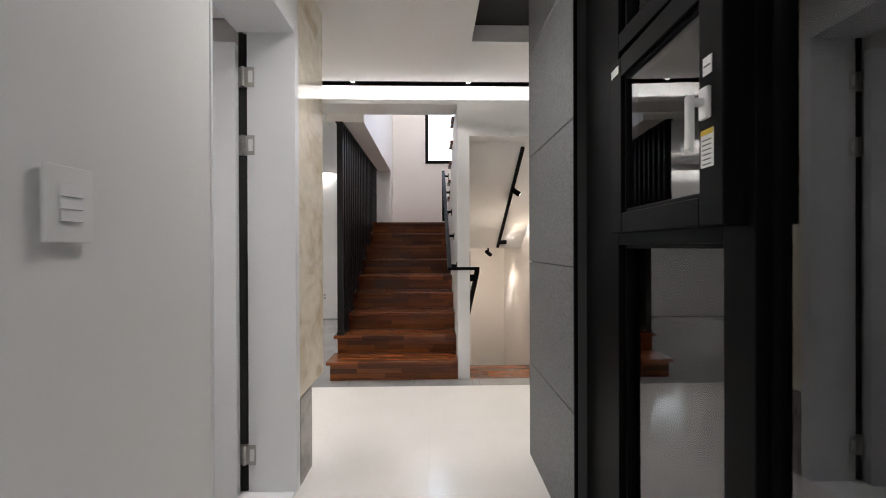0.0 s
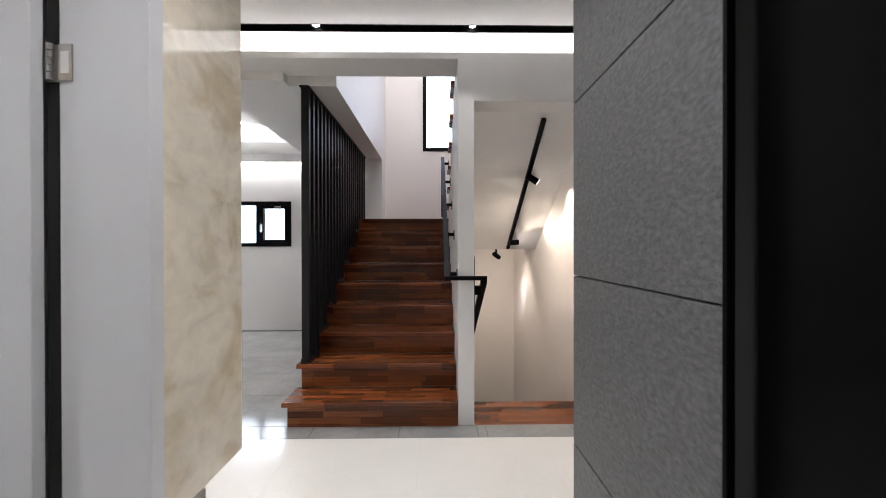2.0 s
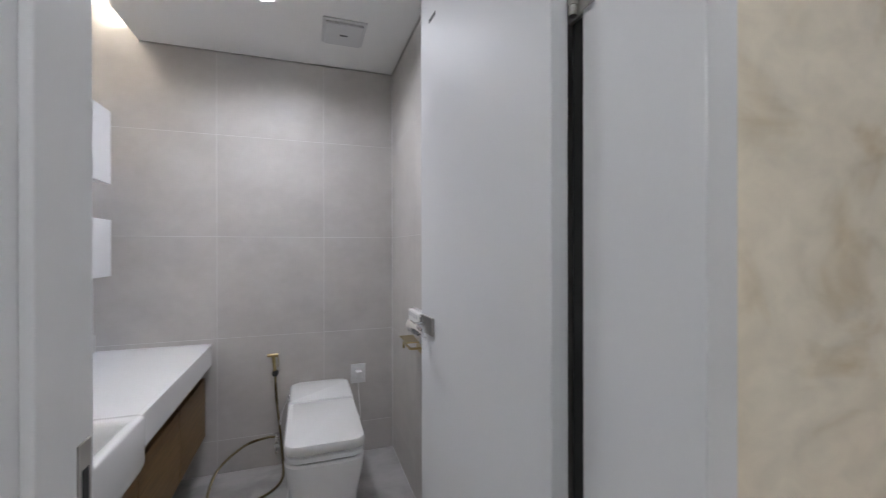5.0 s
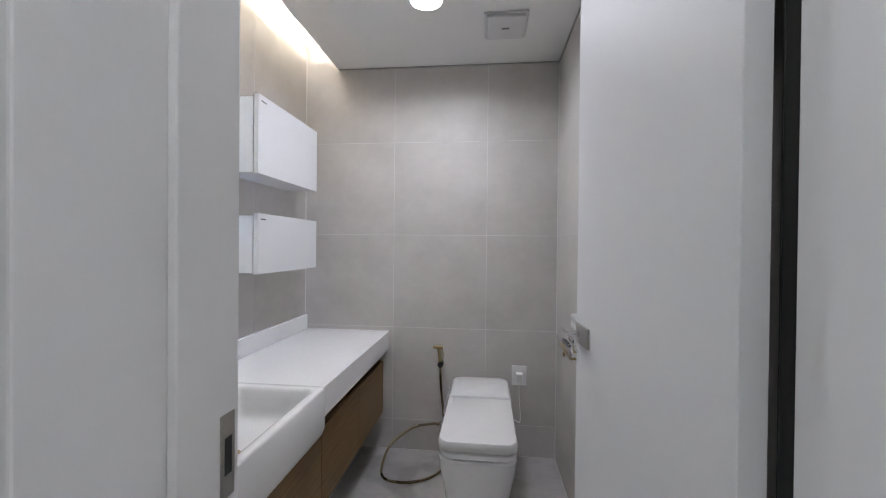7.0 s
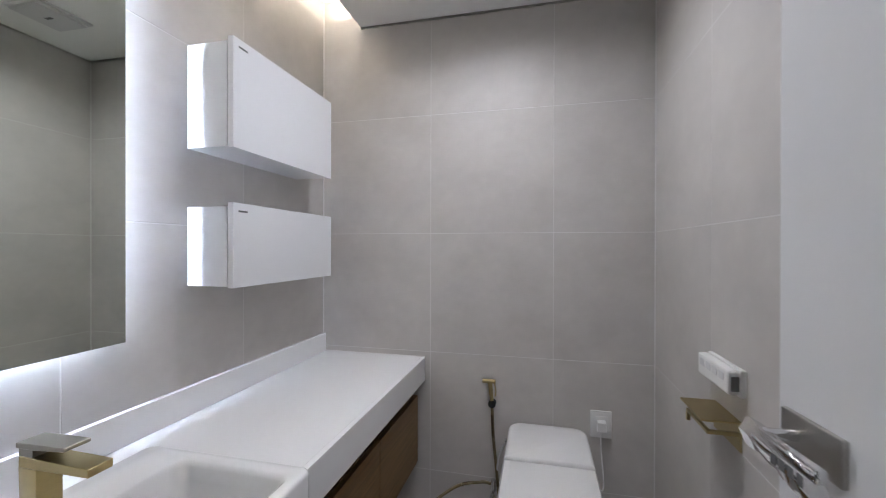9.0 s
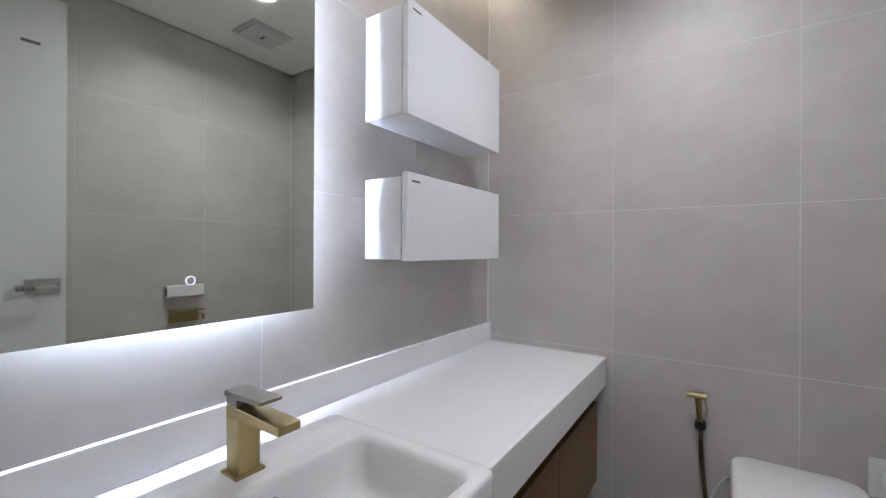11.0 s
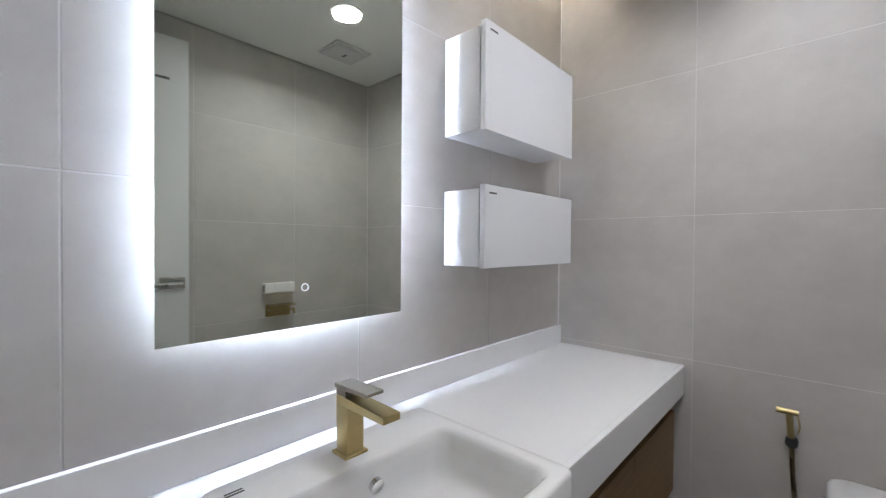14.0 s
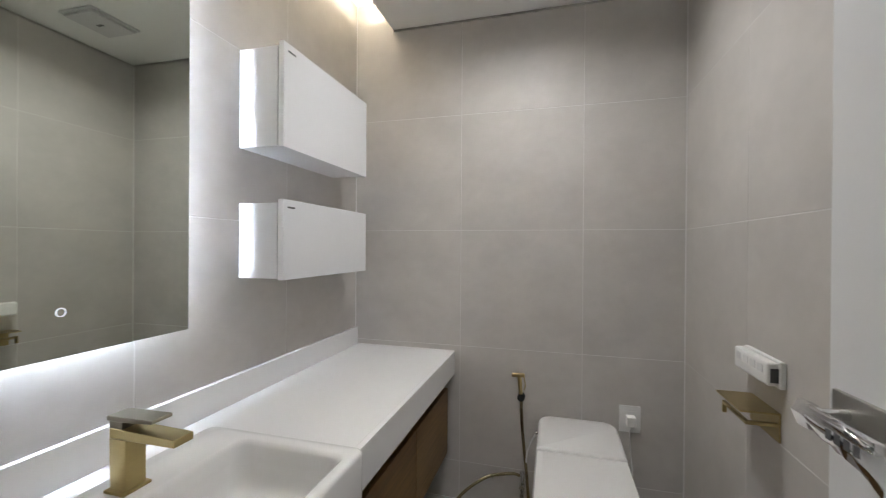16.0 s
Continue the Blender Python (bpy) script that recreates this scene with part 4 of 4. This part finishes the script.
def wall_mirror():
    t = thing("mirror", -1.271, 2.285, 1.017, "rectangular back-lit wall mirror glowing at its edges", "mirror")
    x0, x1, z0, z1 = -1.589, -0.953, 1.017, 2.23
    bm = boxes([(x0, x1, 2.280, 2.285, z0, z1)])
    bmesh.ops.rotate(bm, cent=((x0 + x1) / 2, 2.285, 0), matrix=Matrix.Rotation(radians(0.5), 3, "Z"), verts=bm.verts)
    part("glass", bm, M_MIRROR, t)
    part("backing", boxes([(x0 + 0.092, x1 - 0.092, YS + 0.001, 2.2765, z0 + 0.092, z1 - 0.092)]), M_PLASTIC, t)
    i = 0.085
    for a in ((x0 + i, x1 - i, z0 + i - 0.004, z0 + i + 0.004), (x0 + i, x1 - i, z1 - i - 0.004, z1 - i + 0.004), (x0 + i - 0.004, x0 + i + 0.004, z0 + i, z1 - i), (x1 - i - 0.004, x1 - i + 0.004, z0 + i, z1 - i)):
        part("led_strip", boxes([(a[0], a[1], 2.259, 2.274, a[2], a[3])]), M_LED_COOL, t)
    bm = bmesh.new()
    c = Vector((-1.268, 2.2856, 1.115))
    tor = [c + Vector((0.009 * math.cos(k * math.pi / 12), 0, 0.009 * math.sin(k * math.pi / 12))) for k in range(25)]
    part("touch_icon", tube(tor, 0.0011, 6), emitter("touch_light", (0.75, 0.84, 1.0), 0.8), t, "small lit touch ring")
    return t


wall_mirror()


def wall_cabinet(z0, z1):
    t = thing("wall_cabinet", -2.127, 2.34, z0, "small glossy white wall cabinet with a flap door", "cabinet", "white wall cabinets")
    x0, x1 = -2.437, -1.818
    part("body", boxes([(x0, x1, YS + 0.002, 2.407, z0, z1 - 0.012), (x0 + 0.012, x1 - 0.012, 2.407, 2.4125, z0 + 0.012, z1 - 0.024)], 0.0008), M_CABINET, t)
    d = part("door", boxes([(x0 - 0.002, x1 + 0.003, 2.413, 2.434, z0 - 0.004, z1)], 0.0012), M_CABINET, t)
    part("mark", boxes([(x1 - 0.062, x1 - 0.020, 2.4335, 2.4346, z1 - 0.030, z1 - 0.024)]), M_INK, d)
    return t


wall_cabinet(1.151, 1.424)
wall_cabinet(1.606, 1.960)


def toilet():
    cy = 3.425
    t = thing("toilet", -2.2, cy, ZF, "white one-piece toilet with a closed square bidet lid", "toilet")
    bm = bmesh.new()
    loft(bm, [ring(-2.235, cy, 0.40, 0.120, 0.07, ZF + 0.001), ring(-2.235, cy, 0.405, 0.125, 0.07, ZF + 0.03), ring(-2.235, cy, 0.425, 0.145, 0.085, 0.20), ring(-2.23, cy, 0.445, 0.164, 0.075, 0.32), ring(-2.23, cy, 0.447, 0.168, 0.07, 0.372), ring(-2.23, cy, 0.440, 0.161, 0.07, 0.380)])
    part("bowl", bm, M_CERAMIC, t, smooth=True)
    bm = bmesh.new()
    loft(bm, [ring(-2.04, cy, 0.250, 0.158, 0.062, 0.386), ring(-2.04, cy, 0.258, 0.167, 0.064, 0.392), ring(-2.04, cy, 0.258, 0.167, 0.064, 0.410), ring(-2.04, cy, 0.250, 0.159, 0.062, 0.418)])
    part("seat", bm, M_CERAMIC, t, smooth=True)
    bm = bmesh.new()
    loft(bm, [lid_ring(-2.025, cy, 0.248, 0.162, 0.055, 0.006, 0.424), lid_ring(-2.025, cy, 0.252, 0.169, 0.058, 0.006, 0.431), lid_ring(-2.025, cy, 0.252, 0.169, 0.058, 0.006, 0.456), lid_ring(-2.026, cy, 0.248, 0.163, 0.055, 0.006, 0.465), lid_ring(-2.03, cy, 0.236, 0.145, 0.045, 0.006, 0.469)])
    lid = part("lid", bm, M_LID, t, smooth=True)
    part("mark", boxes([(-1.835, -1.829, cy - 0.035, cy + 0.035, 0.4672, 0.4684)]), M_STEEL, lid)
    bm = bmesh.new()
    loft(bm, [lid_ring(-2.445, cy, 0.162, 0.166, 0.006, 0.06, 0.386), lid_ring(-2.445, cy, 0.164, 0.169, 0.006, 0.06, 0.392), lid_ring(-2.445, cy, 0.164, 0.169, 0.006, 0.06, 0.456), lid_ring(-2.445, cy, 0.163, 0.167, 0.006, 0.058, 0.464), lid_ring(-2.445, cy, 0.160, 0.163, 0.006, 0.055, 0.471), lid_ring(-2.443, cy, 0.152, 0.153, 0.006, 0.05, 0.4755)])
    part("bidet_unit", bm, M_LID, t, smooth=True)
    bm = bmesh.new()
    add_cyl(bm, (-2.50, cy - 0.169, 0.43), (-2.50, cy - 0.180, 0.43), 0.012)
    part("hose_joint", bm, M_CHROME, t, smooth=True)
    return t


toilet()
cord = solid("cord", tube(arc([(-2.683, 3.665, 0.44), (-2.675, 3.668, 0.33), (-2.66, 3.675, 0.22), (-2.62, 3.66, 0.20), (-2.59, 3.61, 0.26), (-2.57, 3.594, 0.33)]), 0.003, 8), M_PLASTIC, "thin white power cord from the socket to the bidet", "cord", smooth=True)
hose = solid("water_hose", tube(arc([(-2.66, 3.19, 0.12), (-2.63, 3.20, 0.26), (-2.60, 3.22, 0.34), (-2.56, 3.245, 0.40), (-2.51, 3.250, 0.43)]), 0.004, 8), M_PLASTIC, "thin white water tube beside the toilet", "hose", smooth=True)


def socket(x, y0, y1, z0, z1):
    t = thing("wall_socket", x, (y0 + y1) / 2, z0, "white wall socket with a small plug in it", "socket")
    part("plate", boxes([(x, x + 0.009, y0, y1, z0, z1)], 0.002), M_PLASTIC, t)
    part("inset", boxes([(x + 0.009, x + 0.011, y0 + 0.016, y1 - 0.016, z0 + 0.024, z1 - 0.024)], 0.001), M_PLASTIC, t)
    part("plug", boxes([(x + 0.011, x + 0.05, (y0 + y1) / 2 - 0.019, (y0 + y1) / 2 + 0.019, z0 + 0.038, z0 + 0.084)], 0.004), M_PLASTIC, t)
    return t


socket(XWEST + 0.0005, 3.620, 3.712, 0.408, 0.531)


def bidet_sprayer():
    t = thing("bidet_sprayer", -2.66, 3.17, 0.1, "brushed brass hand bidet sprayer with a long metal hose", "bidet sprayer")
    bm = bmesh.new()
    add_cyl(bm, (-2.645, 3.125, 0.640), (-2.645, 3.187, 0.640), 0.010)
    add_cyl(bm, (-2.648, 3.160, 0.638), (-2.668, 3.168, 0.520), 0.011, 0.009)
    part("spray_head", bm, M_BRASS, t, smooth=True)
    part("trigger", tube(arc([(-2.640, 3.183, 0.632), (-2.632, 3.190, 0.600), (-2.645, 3.185, 0.570)]), 0.003, 6), M_BRASS, t, smooth=True)
    bm = bmesh.new()
    add_cyl(bm, (XWEST + 0.001, 3.168, 0.525), (-2.655, 3.168, 0.525), 0.018)
    part("holder", bm, M_RUBBER_SHADE, t, "dark wall clip", smooth=True)
    part("hose", tube(arc([(-2.665, 3.168, 0.52), (-2.655, 3.175, 0.38), (-2.640, 3.195, 0.20), (-2.61, 3.21, 0.05), (-2.50, 3.215, ZF + 0.012), (-2.36, 3.14, ZF + 0.012), (-2.30, 3.00, ZF + 0.012), (-2.36, 2.87, ZF + 0.012), (-2.50, 2.88, 0.06), (-2.60, 3.00, 0.135), (-2.645, 3.12, 0.150), (-2.652, 3.165, 0.145)]), 0.0075, 10), M_HOSE, t, "brass-coloured metal hose", smooth=True)
    bm = bmesh.new()
    add_cyl(bm, (XWEST + 0.001, 3.178, 0.10), (-2.62, 3.178, 0.10), 0.015)
    add_cyl(bm, (-2.652, 3.178, 0.06), (-2.652, 3.178, 0.165), 0.013)
    add_cyl(bm, (-2.652, 3.178, 0.075), (-2.60, 3.178, 0.075), 0.010)
    part("valve", bm, M_CHROME, t, "chrome angle valve", smooth=True)
    return t


bidet_sprayer()


def remote_holder():
    t = thing("bidet_remote", -1.97, 3.88, 0.90, "white bidet remote control in a wall bracket", "remote control")
    part("bracket", boxes([(-2.075, -1.868, 3.880, YN - 0.0005, 0.902, 0.972)], 0.003), M_PLASTIC, t)
    r = part("remote", boxes([(-2.070, -1.872, 3.853, 3.879, 0.908, 0.970)], 0.006), M_PLASTIC, t)
    part("clip", boxes([(-1.8722, -1.8705, 3.860, 3.878, 0.918, 0.955)]), M_INK, r, "dark battery slot")
    for k in range(4):
        part("button", boxes([(-2.050 + 0.042 * k, -2.020 + 0.042 * k, 3.8515, 3.8535, 0.938, 0.958)], 0.0005), M_SOLID, r)
    return t


remote_holder()


def paper_holder():
    t = thing("toilet_paper_holder", -1.97, 3.86, 0.76, "brushed brass toilet paper holder with a shelf and bar", "paper holder")
    part("shelf", boxes([(-2.055, -1.892, 3.800, YN - 0.0005, 0.828, 0.833)], 0.001), M_BRASS, t)
    part("back_plate", boxes([(-2.055, -1.892, YN - 0.005, YN - 0.0006, 0.755, 0.8275)], 0.001), M_BRASS, t)
    bm = boxes([(-1.905, -1.895, 3.815, YN - 0.0055, 0.795, 0.805), (-2.050, -1.905, 3.815, 3.825, 0.795, 0.805), (-2.052, -2.042, 3.815, 3.825, 0.770, 0.795)], 0.001)
    part("bar", bm, M_BRASS, t)
    return t


paper_holder()


def ceiling_lamp(x, y, z, r, group, label):
    t = thing("ceiling_light", x, y, z, label, "ceiling light", group)
    bm = bmesh.new()
    add_cyl(bm, (x, y, z - 0.006), (x, y, z - 0.0005), r, r, seg=40)
    part("trim_ring", bm, M_PLASTIC, t, smooth=True)
    bm = bmesh.new()
    add_cyl(bm, (x, y, z - 0.0085), (x, y, z - 0.0065), r * 0.86, seg=40)
    part("diffuser", bm, M_LENS, t)
    return t


ceiling_lamp(-1.99, 3.16, BC, 0.085, "", "round flush white bathroom downlight, lit")


def vent_fan():
    t = thing("ventilation_fan", -2.235, 3.54, BC, "square white ceiling ventilation fan cover", "ventilation fan")
    part("frame", boxes([(-2.36, -2.11, 3.43, 3.65, BC - 0.010, BC - 0.0005)], 0.003), M_VENT, t)
    part("cover", boxes([(-2.345, -2.125, 3.445, 3.635, BC - 0.024, BC - 0.0105)], 0.004), M_VENT, t)
    part("mark", boxes([(-2.24, -2.225, 3.52, 3.56, BC - 0.0252, BC - 0.0242)]), M_INK, t)
    return t


vent_fan()
structure("cove_strip", [(XWEST + 0.02, XB - 0.02, 2.492, 2.502, BC + 0.0305, BC + 0.042)], M_LED_WARM, "warm light strip hidden on the cove ledge")

# ---- hall and living room small things ----


def light_switch():
    t = thing("light_switch", XW, 2.555, 1.25, "white wall light switch with three film-covered rockers", "light switch")
    part("back_box", boxes([(XW + 0.0005, XW + 0.006, 2.500, 2.588, 1.262, 1.392)], 0.001), M_PLASTIC, t)
    pl = part("plate", boxes([(XW + 0.006, XW + 0.014, 2.493, 2.595, 1.254, 1.398)], 0.002), M_PLASTIC, t)
    for k in range(3):
        z = 1.293 + 0.0235 * k
        bm = bmesh.new()
        v = [bm.verts.new(p) for p in ((XW + 0.0142, 2.521, z), (XW + 0.0142, 2.568, z), (XW + 0.0142, 2.568, z + 0.0228), (XW + 0.0142, 2.521, z + 0.0228),
                                       (XW + 0.0178, 2.521, z + 0.001), (XW + 0.0178, 2.568, z + 0.001), (XW + 0.0152, 2.568, z + 0.0226), (XW + 0.0152, 2.521, z + 0.0226))]
        for f in ((3, 2, 1, 0), (4, 5, 6, 7), (0, 1, 5, 4), (1, 2, 6, 5), (2, 3, 7, 6), (3, 0, 4, 7)):
            bm.faces.new([v[i] for i in f])
        part("rocker", bm, M_CERAMIC, pl, "glossy film-covered rocker")
    return t


light_switch()
sock = thing("wall_socket", -1.59, YB, 0.35, "white double wall socket low on the wall", "socket")
part("plate", boxes([(-1.63, -1.55, YB - 0.009, YB - 0.0005, 0.34, 0.46)], 0.002), M_PLASTIC, sock)
for z in (0.372, 0.428):
    bm = bmesh.new()
    add_cyl(bm, (-1.59, YB - 0.0105, z), (-1.59, YB - 0.0085, z), 0.020)
    part("outlet", bm, M_STEEL, sock, smooth=True)
structure("baseboard", [(-6.0, -0.79, YB - 0.012, YB - 0.0005, 0.0, 0.012)], M_GROUT_DARK, "thin dark shadow-line skirting")

# black track with recessed spots along the cove
slot = thing("recessed_light", 0.1, 5.42, CEIL, "black recessed light channel along the ceiling cove", "ceiling light")
part("channel", boxes([(-6.0, 4.6, 5.400, 5.404, CEIL - 0.004, CEIL + 0.05), (-6.0, 4.6, 5.470, 5.474, CEIL - 0.012, CEIL + 0.05), (-6.0, 4.6, 5.404, 5.470, CEIL + 0.045, CEIL + 0.05)]), M_BLACK, slot)
for k in range(-4, 4):
    x = 0.625 + 1.05 * k
    bm = bmesh.new()
    add_cyl(bm, (x, 5.437, CEIL + 0.012), (x, 5.437, CEIL + 0.016), 0.022)
    part("lamp_lens", bm, M_LENS, slot)
for x in (-1.475, -0.425, 0.625, 1.675):
    spot(x, 5.437, CEIL + 0.005, (x, 4.7, 0), HALL_SPOT, 75, NEUTRAL, 0.6, 0.018)

# discs for the added hall lamps, none of them in view
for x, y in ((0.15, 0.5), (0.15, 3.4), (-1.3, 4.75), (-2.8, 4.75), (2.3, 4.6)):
    ceiling_lamp(x, y, CEIL, 0.05, "hall downlights", "small round white hall downlight, lit, added out of view")
for x, y, z in ((-2.10, 7.90, 2.86), (-2.10, 6.70, 2.86), (-3.60, 7.90, 2.86), (-3.60, 6.70, 2.86), (-2.60, 8.46, 2.53), (-3.60, 8.46, 2.53)):
    ceiling_lamp(x, y, z, 0.05, "living room downlights", "small round white living room downlight, lit")
structure("cove_light", [(-6.0, -1.50, 8.25, 8.27, 2.605, 2.617)], M_LED, "light strip in the living room cove")
structure("cove_light_stair", [(-1.404, -1.40, 6.06, 8.2, 2.70, 2.71)], M_LED)

# ---- tiles of walls, pillar and floors ----
ZJ = (0.152, 0.752, 1.352, 1.952)
tile_wall(wall_bw, "x", XWEST, -0.008, (YS, YN), (2.852, 3.454), (ZF, 2.60), ZJ, M_BATH_TILE, 0.0017)
tile_wall(wall_bs, "y", YS, -0.008, (XWEST, XB), (-2.084, -1.455, -0.823), (ZF, 2.60), ZJ, M_BATH_TILE, 0.0017)
tile_wall(wall_bn, "y", YN, 0.008, (XWEST, XB), (-2.09, -1.49, -0.89), (ZF, 2.60), ZJ, M_BATH_TILE, 0.0017)
tile_wall(wall_be, "x", XB, 0.006, (YS, 3.05), (2.45,), (ZF, 2.60), ZJ, M_BATH_TILE, 0.0017)
tile_wall(floor_bath, "z", ZF, -0.012, (XWEST, XB), (-2.09, -1.49, -0.89), (YS, YN), (2.65, 3.25), M_BATH_FLOOR)
PJ = (0.555, 1.160, 1.777, 2.39)
tile_wall(pillar, "x", PX0, 0.012, (PY0, PY1), (), (0.0, CEIL), PJ, M_STONE, 0.005, "stone_tile")
tile_wall(pillar, "y", PY1, -0.012, (PX0 + 0.013, PX1), (), (0.0, CEIL), PJ, M_STONE, 0.005, "stone_tile")
part("edge_trim", boxes([(PX0 - 0.003, PX0 + 0.012, PY0 - 0.012, PY0 - 0.001, 0.0, CEIL)], 0.001), M_BLACK, pillar, "dark metal edge trim")
tile_wall(floor_hall, "z", 0.0, -0.012, (XW, 4.6), (0.27, 1.07, 1.87, 2.67, 3.47), (-1.2, 5.385), steps(-0.215, 0.8, 7), M_WHITE_TILE, 0.0018, "floor_tile")
tile_wall(floor_hall, "z", 0.0, -0.012, (-6.0, XW), steps(-5.33, 0.8, 7), (3.9, 5.385), (4.585,), M_WHITE_TILE, 0.0018, "floor_tile")
tile_wall(floor_living, "z", 0.0, -0.012, (-6.0, 0.66), steps(-5.278, 0.6, 10), (5.385, YB), (5.575, 6.175, 6.775, 7.375, 7.975, 8.575), M_GREY_TILE, 0.003, "floor_tile")
tile_wall(floor_living, "z", 0.0, -0.012, (0.66, 4.6), steps(0.722, 0.6, 7), (5.385, 5.575), (), M_GREY_TILE, 0.003, "floor_tile")

# dark bricks on the vestibule wall beside the screen, in running bond
for k in range(38):
    z = 0.004 + 0.068 * k
    shift = (0.0, 0.1)[k % 2]
    x = 0.99 - shift
    while x < 1.50:
        a, b = max(x, 0.995), min(x + 0.19, 1.53 + (0.028 if k % 2 else 0.0))
        if b - a > 0.03:
            tile_piece(wall_vest, "brick", a, b, 3.372 if (k * 7 + int(x * 10)) % 5 else 3.368, 3.4035, z, z + 0.057, M_BRICK, 0.002)
        x += 0.2
